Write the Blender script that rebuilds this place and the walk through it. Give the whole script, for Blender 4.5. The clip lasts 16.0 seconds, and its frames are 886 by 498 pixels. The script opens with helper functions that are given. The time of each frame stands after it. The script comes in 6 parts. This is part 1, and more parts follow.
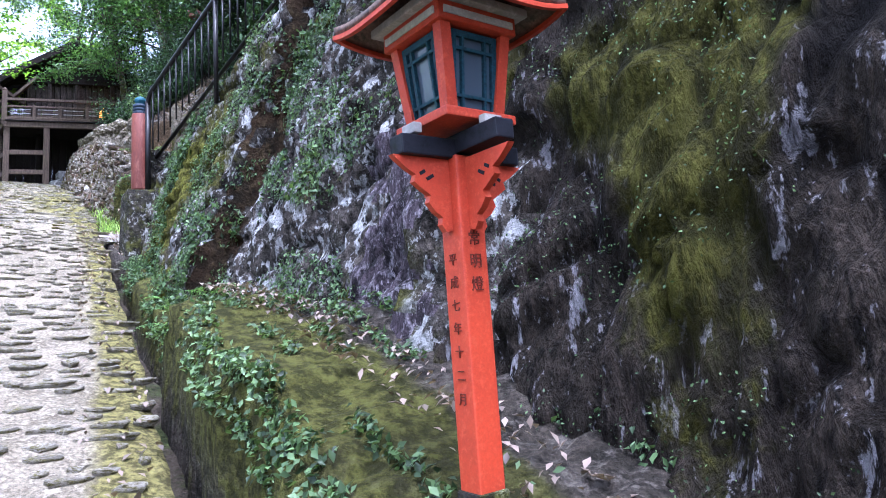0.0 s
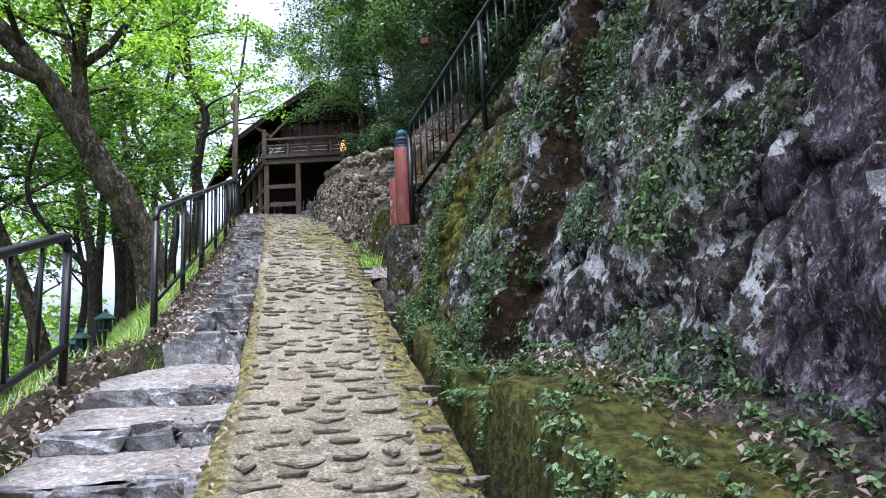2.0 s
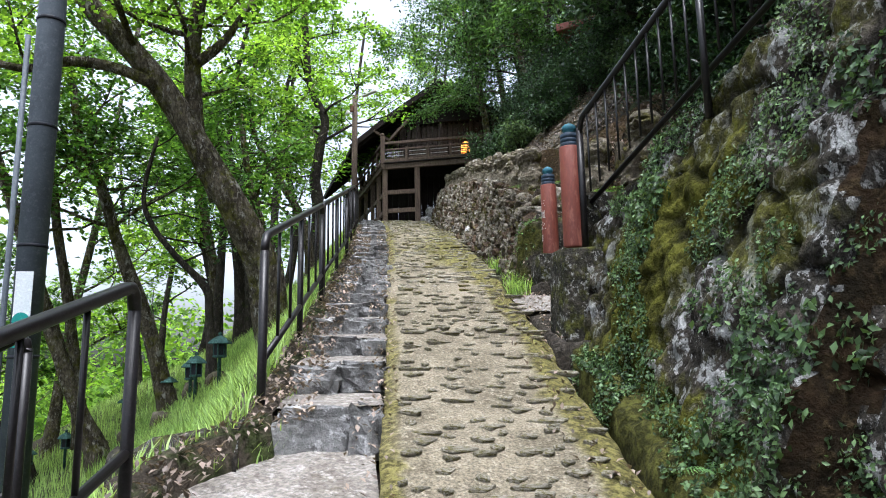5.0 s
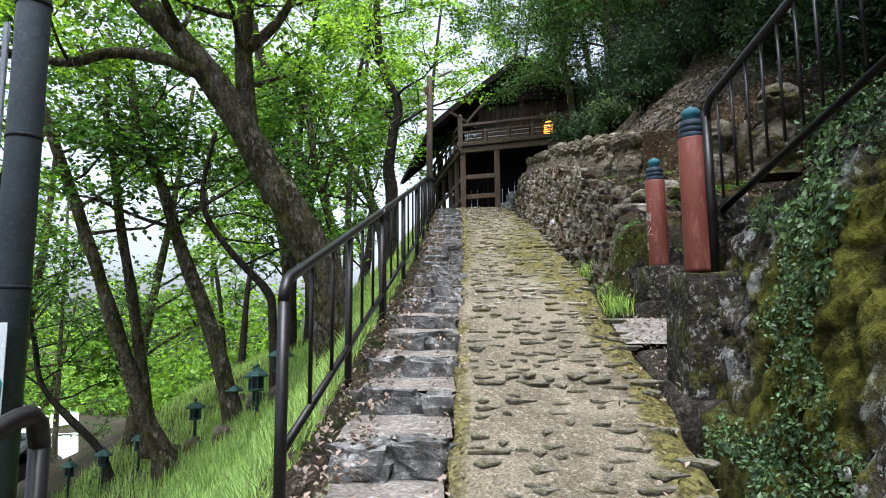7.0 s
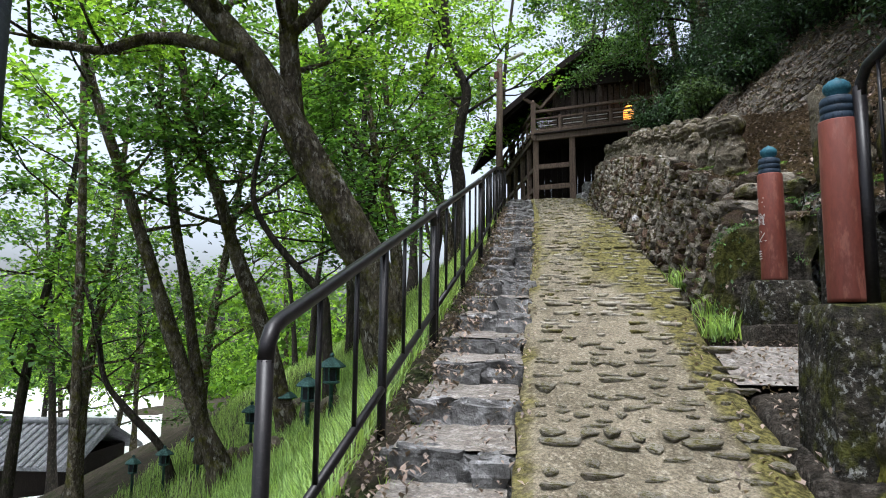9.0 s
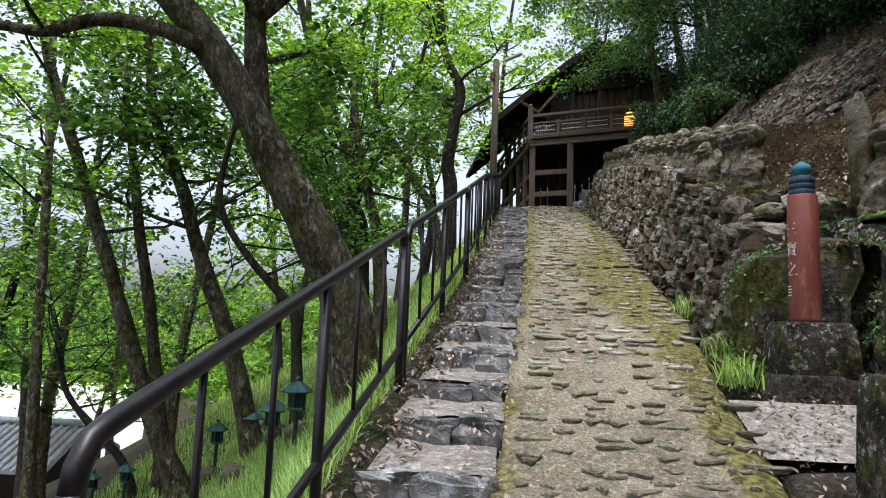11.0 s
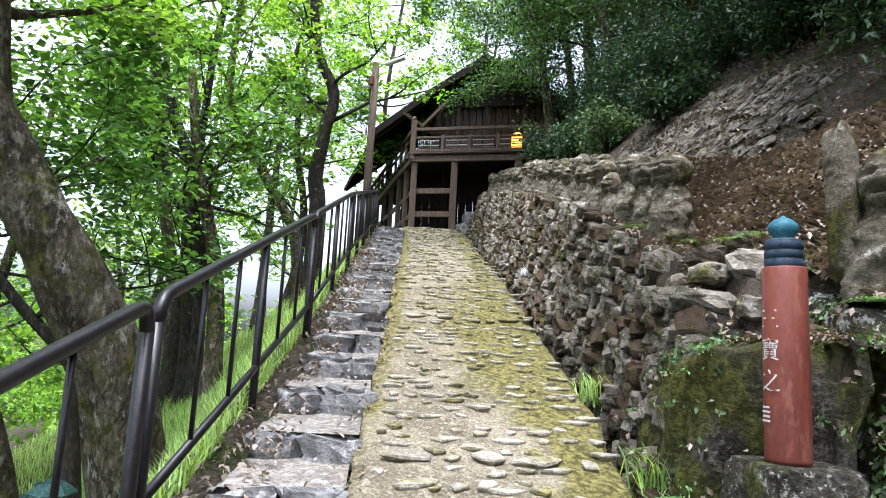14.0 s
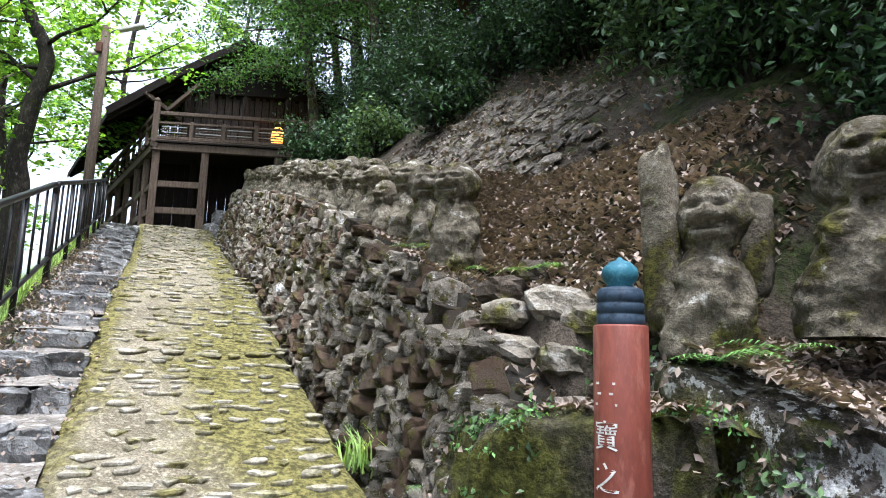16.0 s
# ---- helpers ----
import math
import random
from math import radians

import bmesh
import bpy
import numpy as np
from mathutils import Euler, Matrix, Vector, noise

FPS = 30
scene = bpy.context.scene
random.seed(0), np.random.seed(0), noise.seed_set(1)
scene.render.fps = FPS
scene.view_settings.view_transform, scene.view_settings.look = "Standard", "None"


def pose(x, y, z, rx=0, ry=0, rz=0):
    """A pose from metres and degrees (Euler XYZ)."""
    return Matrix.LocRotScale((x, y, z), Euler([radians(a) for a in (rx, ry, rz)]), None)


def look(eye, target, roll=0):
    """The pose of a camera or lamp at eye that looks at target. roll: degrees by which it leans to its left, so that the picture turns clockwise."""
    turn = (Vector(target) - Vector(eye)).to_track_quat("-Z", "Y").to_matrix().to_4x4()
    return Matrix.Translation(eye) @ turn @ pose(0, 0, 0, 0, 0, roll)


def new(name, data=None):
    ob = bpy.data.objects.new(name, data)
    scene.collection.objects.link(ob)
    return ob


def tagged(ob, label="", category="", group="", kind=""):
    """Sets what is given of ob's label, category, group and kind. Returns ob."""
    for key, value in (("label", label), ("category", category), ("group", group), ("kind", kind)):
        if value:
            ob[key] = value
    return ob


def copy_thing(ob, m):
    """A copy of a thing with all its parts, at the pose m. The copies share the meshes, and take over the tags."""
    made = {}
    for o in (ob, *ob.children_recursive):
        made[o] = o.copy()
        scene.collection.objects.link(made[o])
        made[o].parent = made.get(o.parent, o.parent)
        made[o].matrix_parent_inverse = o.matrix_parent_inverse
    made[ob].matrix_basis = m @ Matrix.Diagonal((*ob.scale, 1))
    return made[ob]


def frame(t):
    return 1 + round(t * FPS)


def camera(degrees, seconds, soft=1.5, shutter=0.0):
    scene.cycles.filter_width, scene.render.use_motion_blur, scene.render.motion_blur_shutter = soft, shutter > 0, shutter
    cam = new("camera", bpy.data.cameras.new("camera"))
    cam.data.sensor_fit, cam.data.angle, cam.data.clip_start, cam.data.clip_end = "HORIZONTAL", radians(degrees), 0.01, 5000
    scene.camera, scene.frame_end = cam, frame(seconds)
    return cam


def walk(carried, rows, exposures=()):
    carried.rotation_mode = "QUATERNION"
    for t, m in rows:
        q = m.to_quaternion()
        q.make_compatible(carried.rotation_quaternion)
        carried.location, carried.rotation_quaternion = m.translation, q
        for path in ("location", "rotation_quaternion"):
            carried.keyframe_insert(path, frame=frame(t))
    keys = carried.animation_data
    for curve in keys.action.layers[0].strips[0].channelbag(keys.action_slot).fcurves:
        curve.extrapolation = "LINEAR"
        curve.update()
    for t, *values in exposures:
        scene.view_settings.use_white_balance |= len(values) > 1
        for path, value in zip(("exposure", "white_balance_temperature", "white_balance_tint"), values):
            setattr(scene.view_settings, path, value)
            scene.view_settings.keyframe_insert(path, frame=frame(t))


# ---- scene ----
cam = camera(67.4, 16.0, soft=1.0)
PATH = [
    (0, (-0.109, 0.207, 0.528), (-0.159, 2.19, 0.783), -3.2),
    (0.5, (-0.282, 0.349, 0.609), (-0.602, 2.302, 0.902), -3.1),
    (1, (-0.548, 0.457, 0.75), (-1.059, 2.365, 1.065), -3.1),
    (1.5, (-0.726, 0.591, 0.795), (-1.315, 2.476, 1.113), -3.0),
    (2, (-0.871, 0.822, 0.905), (-1.533, 2.683, 1.219), -2.7),
    (2.5, (-1.11, 0.999, 0.955), (-1.833, 2.837, 1.27), -2.6),
    (3, (-1.293, 1.135, 1.077), (-2.066, 2.951, 1.399), -2.3),
    (3.5, (-1.416, 1.397, 1.186), (-2.232, 3.192, 1.514), -2.0),
    (4, (-1.567, 1.628, 1.255), (-2.424, 3.405, 1.583), -1.8),
    (4.5, (-1.763, 1.833, 1.383), (-2.668, 3.587, 1.707), -1.2),
    (4.7, (-1.821, 1.908, 1.379), (-2.748, 3.649, 1.708), -1.1),
    (6.8, (-2.4, 2.886, 1.839), (-3.556, 4.494, 2.117), -0.7),
    (7, (-2.434, 2.969, 1.881), (-3.607, 4.567, 2.15), -0.5),
    (7.5, (-2.511, 3.175, 1.916), (-3.733, 4.736, 2.173), -0.7),
    (8, (-2.656, 3.347, 2.036), (-3.925, 4.873, 2.285), -0.2),
    (8.5, (-2.777, 3.508, 2.072), (-4.093, 4.996, 2.31), 0.1),
    (8.7, (-2.82, 3.606, 2.108), (-4.155, 5.076, 2.343), 0.1),
    (10.8, (-3.276, 4.258, 2.335), (-4.624, 5.716, 2.576), 2.0),
    (11, (-3.288, 4.375, 2.388), (-4.624, 5.844, 2.628), 2.0),
    (11.5, (-3.35, 4.636, 2.445), (-4.641, 6.145, 2.683), 2.2),
    (12, (-3.512, 4.886, 2.551), (-4.756, 6.433, 2.795), 2.3),
    (12.5, (-3.66, 5.114, 2.599), (-4.858, 6.695, 2.855), 2.5),
    (13, (-3.783, 5.386, 2.73), (-4.935, 7.0, 2.992), 2.7),
    (13.5, (-3.962, 5.628, 2.777), (-5.064, 7.274, 3.05), 2.9),
    (14, (-4.123, 5.816, 2.895), (-5.178, 7.49, 3.187), 3.0),
    (14.5, (-4.217, 6.044, 2.955), (-5.222, 7.746, 3.263), 3.1),
    (15, (-4.311, 6.254, 3.053), (-5.248, 7.991, 3.372), 3.3),
    (15.5, (-4.453, 6.49, 3.128), (-5.173, 8.326, 3.457), 3.1),
    (16, (-4.522, 6.677, 3.178), (-4.913, 8.612, 3.5), 1.6),
]
walk(cam, [(t, look(eye, target, roll)) for t, eye, target, roll in PATH], exposures=[(0, 2.5, 4950, 24), (.5, 2.3, 5000, 23), (1.5, 1.9, 5250, 19), (3.0, 1.65, 5600, 14), (4.5, 1.65, 5750, 11), (7.0, 1.5, 5800, 10), (8.0, 1.25, 5850, 10), (11.0, 1.25, 5850, 11), (12.0, 1.55, 5750, 12), (13.0, 1.95, 5700, 12), (16, 2.15, 5650, 11)])

# ---------------------------------------------------------------- light
world = bpy.data.worlds.new("world")
scene.world = world
world.use_nodes = True
wn = world.node_tree
sky = wn.nodes.new("ShaderNodeTexSky")
sky.sky_type = "NISHITA"
sky.sun_disc = False
SUN_EL, SUN_AZ = radians(74), radians(150)
sky.sun_elevation, sky.sun_rotation = SUN_EL, SUN_AZ
sky.air_density, sky.dust_density, sky.ozone_density = 1.0, 6.0, 1.0
haze = wn.nodes.new("ShaderNodeHueSaturation")
haze.inputs["Saturation"].default_value = .35
wn.links.new(sky.outputs[0], haze.inputs["Color"])
wn.links.new(haze.outputs[0], wn.nodes["Background"].inputs[0])
wn.nodes["Background"].inputs[1].default_value = 0.15
sun = new("sun", bpy.data.lights.new("sun", "SUN"))
sun.data.energy, sun.data.angle, sun.data.color = 1.3, radians(25), (1.0, 0.96, 0.9)
sun.matrix_world = look((0, 0, 40), (-math.sin(SUN_AZ) * 20, -math.cos(SUN_AZ) * 20, 40 - 20 * math.tan(SUN_EL)))

# ---------------------------------------------------------------- plan: u up the ramp, v to its right, z up
ORG = np.array((-4.2, 6.98))
AX = np.array((-0.6046, 0.7965))
RT = np.array((0.7965, 0.6046))
G_U = (-40, -14, -9, -3.47, -1.65, 0, 2.29, 4.38, 7, 16.5, 22, 60)
G_Z = (-4.5, -2.3, -1.05, .60, 1.12, 1.62, 2.32, 2.97, 3.75, 6.03, 6.15, 7.0)


def G(u):
    return float(np.interp(u, G_U, G_Z))


def lin(us, vs):
    return lambda u: float(np.interp(u, us, vs))


R_EDGE = lin((-14, -9, -5.3, -3.5, -2, -.9, -.2, 1.6, 3, 5, 6, 9, 12, 14, 17), (-1.1, -.6, -.22, 0, .14, .26, .37, .50, .67, .72, .77, .9, 1.05, 1.2, 1.35))
L_EDGE = lin((-14, -9, -4, -2.9, -.64, 1.6, 4.3, 6.5, 9.65, 13.4, 17), (-2.2, -1.75, -1.22, -1.08, -.92, -.79, -.62, -.54, -.37, -.29, -.2))
S_EDGE = lin((-14, -9, -3.2, -1.95, -1.7, 0, 1.3, 3.8, 6.5, 10.5, 17), (-3.4, -2.8, -2.1, -1.95, -1.62, -1.5, -1.4, -1.18, -1.05, -.95, -.85))


def XY(u, v):
    return ORG + AX * u + RT * v


def W(u, v, h=0.0):
    """A place by the plan, h above the ramp at u."""
    q = XY(u, v)
    return Vector((q[0], q[1], G(u) + h))


def Z(u, v, z):
    q = XY(u, v)
    return Vector((q[0], q[1], z))


def UV(p):
    q = np.array((p[0], p[1])) - ORG
    return float(q @ AX), float(q @ RT)


def top_a(u):
    """Height of the tall wall's top, which climbs with the side stair."""
    return 2.80 + (-.78 - u) * .345


def smooth(a, b, x):
    t = min(1, max(0, (x - a) / (b - a)))
    return t * t * (3 - 2 * t)


def lump(p, f, seed=0.0):
    return noise.noise(Vector((p[0] * f + seed, p[1] * f + seed * 1.7, p[2] * f - seed)))


def land(u, v):
    """Height of the open ground."""
    g = G(u)
    if v < -1.0:
        edge = -S_EDGE(u) + .12
        s = -v - edge
        if s <= 0:
            return g - .32
        d = 1.15 * min(s, 1.5) + .8 * min(max(s - 1.5, 0), 3.2) + .5 * min(max(s - 4.7, 0), 14)
        zz = g - .12 - d
        far = smooth(14, 40, s)
        zz = max(zz, -4.7)
        return zz * (1 - far) + far * (-4.7 + max(0, s - 26) * .09)
    if v > 1.15:
        start_b = 1.5 + max(0, u - 5) * .05
        hb = g + .98 + (1.05 * min(max(v - start_b, 0), 5) + .6 * min(max(v - start_b - 5, 0), 12))
        ta = top_a(u)
        va = .45 + .35 * (ta - g)
        ha = ta - .05 + 1.0 * min(max(v - va - 1.0, 0), 4) + .55 * min(max(v - va - 5, 0), 12) if v > va + .05 else g - .35
        hc = g + 1.0 if v > 1.55 else g - .35
        hc += 1.0 * min(max(v - 2.3, 0), 5) + .6 * min(max(v - 7.3, 0), 10)
        if u < -.35:
            return ha
        if u < 2.4:
            k = smooth(-.35, .35, u)
            k2 = smooth(2.0, 2.4, u)
            return (ha * (1 - k) + hc * k) * (1 - k2) + (hb if v > start_b - .25 else g - .35) * k2
        return hb if v > start_b - .2 else g - .35
    return g - .36


# ---------------------------------------------------------------- materials
def nodes_of(name):
    m = bpy.data.materials.new(name)
    m.use_nodes = True
    nt = m.node_tree
    return m, nt, nt.nodes["Principled BSDF"]


def tex(nt, kind, scale, detail=4.0, rough=.6, stretch=None):
    t = nt.nodes.new("ShaderNodeTexNoise" if kind == "noise" else "ShaderNodeTexVoronoi")
    t.inputs["Scale"].default_value = scale
    if kind == "noise":
        t.inputs["Detail"].default_value = detail
        t.inputs["Roughness"].default_value = rough
    co = nt.nodes.new("ShaderNodeTexCoord")
    mp = nt.nodes.new("ShaderNodeMapping")
    if stretch:
        mp.inputs["Scale"].default_value = stretch
    nt.links.new(co.outputs["Object"], mp.inputs[0])
    nt.links.new(mp.outputs[0], t.inputs["Vector"])
    return t.outputs[0]


def ramp(nt, src, lo, hi, a=0.0, b=1.0):
    r = nt.nodes.new("ShaderNodeMapRange")
    r.interpolation_type = "SMOOTHSTEP"
    r.inputs[1].default_value, r.inputs[2].default_value = lo, hi
    r.inputs[3].default_value, r.inputs[4].default_value = a, b
    nt.links.new(src, r.inputs[0])
    return r.outputs[0]


def blend(nt, fac, a, b, mode="MIX"):
    m = nt.nodes.new("ShaderNodeMix")
    m.data_type, m.blend_type = "RGBA", mode
    for sock, val in ((m.inputs[0], fac), (m.inputs[6], a), (m.inputs[7], b)):
        if isinstance(val, (tuple, float, int)):
            sock.default_value = (*val, 1) if isinstance(val, tuple) else val
        else:
            nt.links.new(val, sock)
    return m.outputs[2]


def mathn(nt, op, a, b):
    m = nt.nodes.new("ShaderNodeMath")
    m.operation = op
    m.use_clamp = True
    for i, val in enumerate((a, b)):
        if isinstance(val, (float, int)):
            m.inputs[i].default_value = val
        else:
            nt.links.new(val, m.inputs[i])
    return m.outputs[0]


def attr(nt, name):
    a = nt.nodes.new("ShaderNodeAttribute")
    a.attribute_name = name
    return a.outputs["Fac"]


def bump(nt, bsdf, src, strength, dist):
    b = nt.nodes.new("ShaderNodeBump")
    b.inputs["Strength"].default_value, b.inputs["Distance"].default_value = strength, dist
    nt.links.new(src, b.inputs["Height"])
    nt.links.new(b.outputs[0], bsdf.inputs["Normal"])


def surface(name, c1, c2, c3, scale=3.0, fine=30.0, rough=.85, bumps=.5, dist=.02, metal=0.0, vary=0.0, moss=None, moss_lo=.55, moss_hi=.7, stretch=None, attr_moss=False, light=None, light_lo=.62, specks=True, spec=.12, speck=.28, joint_shade=None, tint=None):
    m, nt, b = nodes_of(name)
    n1 = tex(nt, "noise", scale, 5, .65, stretch)
    n2 = tex(nt, "noise", fine, 6, .7, stretch)
    col = blend(nt, ramp(nt, n1, .40, .60), c1, c2)
    col = blend(nt, ramp(nt, n2, .50, .64), col, c3)
    n5 = tex(nt, "noise", fine * 2.6, 4, .7, stretch)
    col = blend(nt, 1.0, col, ramp(nt, n5, .32, .68, 1 - speck, 1 + speck), "MULTIPLY")
    if light:
        n4 = tex(nt, "noise", scale * 1.7, 6, .7, stretch)
        n6 = tex(nt, "noise", scale * 5.5, 5, .7, stretch)
        col = col if not specks else blend(nt, ramp(nt, n6, light_lo + .015, light_lo + .055, 0, .75), col, tuple(x * .8 for x in light))
        col = blend(nt, ramp(nt, n4, light_lo, light_lo + .05), col, blend(nt, ramp(nt, n2, .38, .6), tuple(x * .45 for x in light), light))
    if vary:
        oi = nt.nodes.new("ShaderNodeObjectInfo")
        geo = nt.nodes.new("ShaderNodeNewGeometry")
        plus = nt.nodes.new("ShaderNodeMath")
        plus.operation = "ADD"
        nt.links.new(oi.outputs["Random"], plus.inputs[0])
        nt.links.new(geo.outputs["Random Per Island"], plus.inputs[1])
        add = plus.outputs[0]
        fr = nt.nodes.new("ShaderNodeMath")
        fr.operation = "FRACT"
        nt.links.new(add, fr.inputs[0])
        hv = nt.nodes.new("ShaderNodeHueSaturation")
        v = ramp(nt, mathn(nt, "MULTIPLY", add, .5), 0.12, 0.88, 1 - vary, 1 + vary * 1.5)
        nt.links.new(v, hv.inputs["Value"])
        nt.links.new(col, hv.inputs["Color"])
        col = hv.outputs[0]
        if tint:
            col = blend(nt, ramp(nt, fr.outputs[0], .55, .75), col, tint)
    if moss:
        n3 = tex(nt, "noise", scale * .8 + .7, 7, .7)
        fac = ramp(nt, n3, moss_lo, moss_hi)
        if attr_moss:
            wide = mathn(nt, "ADD", attr(nt, "moss"), mathn(nt, "SUBTRACT", n3, .5))
            fac = ramp(nt, wide, .4, .62)
        mcol = blend(nt, ramp(nt, n2, .40, .62), tuple(x * .35 for x in moss), tuple(x * 1.25 for x in moss))
        col = blend(nt, fac, col, mcol)
    # crevice shade put into the colour along the stone joints
    if joint_shade:
        col = blend(nt, attr(nt, "joint_shade"), col, joint_shade)
    nt.links.new(col, b.inputs["Base Color"])
    b.inputs["Roughness"].default_value, b.inputs["Metallic"].default_value = rough, metal
    b.inputs["Specular IOR Level"].default_value = spec
    if bumps:
        both = nt.nodes.new("ShaderNodeMath")
        both.operation = "MULTIPLY_ADD"
        nt.links.new(n5, both.inputs[0])
        both.inputs[1].default_value = .45
        nt.links.new(n2, both.inputs[2])
        bump(nt, b, both.outputs[0], bumps, dist)
    return m


def leafy(name, c1, c2, trans=.5, vary=.5, gloss=.5):
    m, nt, b = nodes_of(name)
    geo = nt.nodes.new("ShaderNodeNewGeometry")
    n1 = tex(nt, "noise", .9, 3)
    col = blend(nt, mathn(nt, "ADD", mathn(nt, "MULTIPLY", geo.outputs["Random Per Island"], .5), ramp(nt, n1, .35, .65, 0, .5)), c1, c2)
    oi = nt.nodes.new("ShaderNodeHueSaturation")
    nt.links.new(ramp(nt, geo.outputs["Random Per Island"], 0, 1, 1 - vary, 1 + vary), oi.inputs["Value"])
    nt.links.new(col, oi.inputs["Color"])
    col = oi.outputs[0]
    nt.links.new(col, b.inputs["Base Color"])
    b.inputs["Roughness"].default_value = gloss
    b.inputs["Specular IOR Level"].default_value = .3
    tr = nt.nodes.new("ShaderNodeBsdfTranslucent")
    warm = blend(nt, 1.0, col, (1.25, 1.2, .5), "MULTIPLY")
    nt.links.new(warm, tr.inputs[0])
    mix = nt.nodes.new("ShaderNodeMixShader")
    mix.inputs[0].default_value = trans
    nt.links.new(b.outputs[0], mix.inputs[1])
    nt.links.new(tr.outputs[0], mix.inputs[2])
    nt.links.new(mix.outputs[0], nt.nodes["Material Output"].inputs[0])
    return m


MOSS = (.10, .12, .02)
M_MORTAR = surface("ramp_mortar", (.200, .172, .122), (.125, .107, .073), (.265, .236, .178), 2.2, 26, .95, 1.0, .025, moss=(.148, .132, .045), attr_moss=True, speck=.45)
M_COBBLE = surface("cobble_stone", (.225, .207, .165), (.155, .14, .108), (.285, .268, .23), 4, 22, .9, .9, .02, vary=.22, moss=(.150, .134, .046), moss_lo=.45, moss_hi=.62)
M_STEP = surface("step_stone", (.150, .148, .145), (.065, .063, .06), (.25, .248, .245), 4, 12, .8, 1.0, .03, vary=.35, moss=(.055, .058, .02), moss_lo=.6, moss_hi=.72)
M_TREAD = surface("tread_slab", (.195, .178, .158), (.13, .115, .098), (.255, .24, .22), 3.0, 14, .9, .8, .015, speck=.4, moss=(.08, .072, .03), moss_lo=.62, moss_hi=.78)
M_ROCK = surface("old_wall_render", (.030, .027, .022), (.066, .056, .047), (.009, .008, .006), 3.4, 11, .9, 1.0, .09, moss=(.078, .078, .013), attr_moss=True, light=(.40, .40, .385), light_lo=.538, stretch=(1, 1, .6), joint_shade=(.004, .0035, .003), spec=.06, speck=.5)
M_PURPLE = surface("purple_rock", (.075, .058, .068), (.022, .017, .02), (.17, .15, .165), 7, 20, .8, 1.0, .09, stretch=(1.3, 1.3, .5), moss=(.045, .05, .015), moss_lo=.58, moss_hi=.7, light=(.34, .31, .34), light_lo=.575, joint_shade=(.004, .0035, .003), speck=.5)
# mossy wall rock with the near end's shade put into its colour
M_ROCK_SHADE = surface("shaded_wall_rock", (.017, .014, .0105), (.034, .027, .021), (.007, .006, .005), 3.6, 12, .8, 1.0, .08, moss=(.058, .056, .011), attr_moss=True, light=(.24, .23, .24), light_lo=.59, stretch=(1.6, 1.6, .45), spec=.05, speck=.5, joint_shade=(.004, .0035, .003))
M_BROWN = surface("brown_return_rock", (.022, .014, .008), (.010, .008, .005), (.035, .025, .013), 4, 14, .95, 1.0, .04, spec=.04)
M_CONC = surface("mossy_concrete", (.034, .030, .023), (.012, .011, .009), (.060, .053, .042), 5, 14, .95, 1.0, .04, moss=(.058, .06, .014), moss_lo=.48, moss_hi=.62, light=(.30, .30, .28), light_lo=.575, speck=.5)
M_STONE_B = surface("rubble_stone", (.105, .092, .072), (.045, .037, .027), (.15, .14, .122), 2.5, 16, .85, 1.0, .03, vary=.9, moss=(.070, .064, .014), moss_lo=.50, moss_hi=.62, light=(.36, .36, .36), light_lo=.60, tint=(.075, .050, .033), speck=.25, specks=False)
M_STATUE = surface("carved_stone", (.105, .090, .065), (.040, .032, .022), (.155, .138, .108), 5, 18, .92, 1.0, .03, vary=.3, moss=(.066, .060, .014), moss_lo=.49, moss_hi=.62, light=(.30, .285, .25), light_lo=.60, speck=.3, specks=False)
M_FACING = surface("slope_facing_stone", (.100, .086, .070), (.058, .048, .038), (.15, .135, .116), 5, 16, .9, 1.0, .03, vary=.5, moss=(.068, .064, .022), moss_lo=.52, moss_hi=.66, speck=.5)
M_SOIL = surface("soil", (.045, .036, .027), (.07, .056, .042), (.025, .02, .015), 1.5, 16, .95, 1.0, .05, moss=(.040, .050, .016), moss_lo=.48, moss_hi=.60)
M_MOSS = surface("moss_cushion", (.085, .10, .014), (.13, .14, .02), (.045, .055, .009), 4, 60, .95, 1.0, .02)
M_LITTER = leafy("fallen_leaves", (.29, .225, .18), (.095, .070, .056), .1, .6)
M_GRASS = leafy("grass_blades", (.20, .33, .10), (.34, .47, .17), .5, .45)
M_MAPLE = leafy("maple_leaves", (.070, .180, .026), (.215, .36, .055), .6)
# darker copy of the maple leaves, crown shade put into the colour
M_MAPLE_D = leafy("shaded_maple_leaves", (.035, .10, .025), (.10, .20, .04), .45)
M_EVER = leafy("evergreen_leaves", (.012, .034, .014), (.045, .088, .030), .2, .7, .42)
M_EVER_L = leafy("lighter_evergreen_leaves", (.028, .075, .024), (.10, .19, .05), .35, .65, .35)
M_IVY = leafy("ivy_leaves", (.030, .062, .024), (.095, .15, .058), .25, .6, .45)
M_FERN = leafy("fern_fronds", (.06, .14, .045), (.14, .26, .085), .4, .4)
M_BARK = surface("bark", (.105, .088, .062), (.040, .032, .022), (.17, .15, .118), 5, 16, .92, 1.0, .10, stretch=(1, 1, .45), moss=(.095, .090, .022), moss_lo=.47, moss_hi=.62, light=(.34, .32, .28), light_lo=.58, speck=.5)
M_BARK_D = surface("dark_bark", (.035, .029, .023), (.02, .017, .014), (.065, .056, .046), 6, 22, .92, 1.0, .03, stretch=(1, 1, .4), moss=(.04, .05, .013), moss_lo=.55, moss_hi=.68, light=(.22, .21, .19), light_lo=.65)
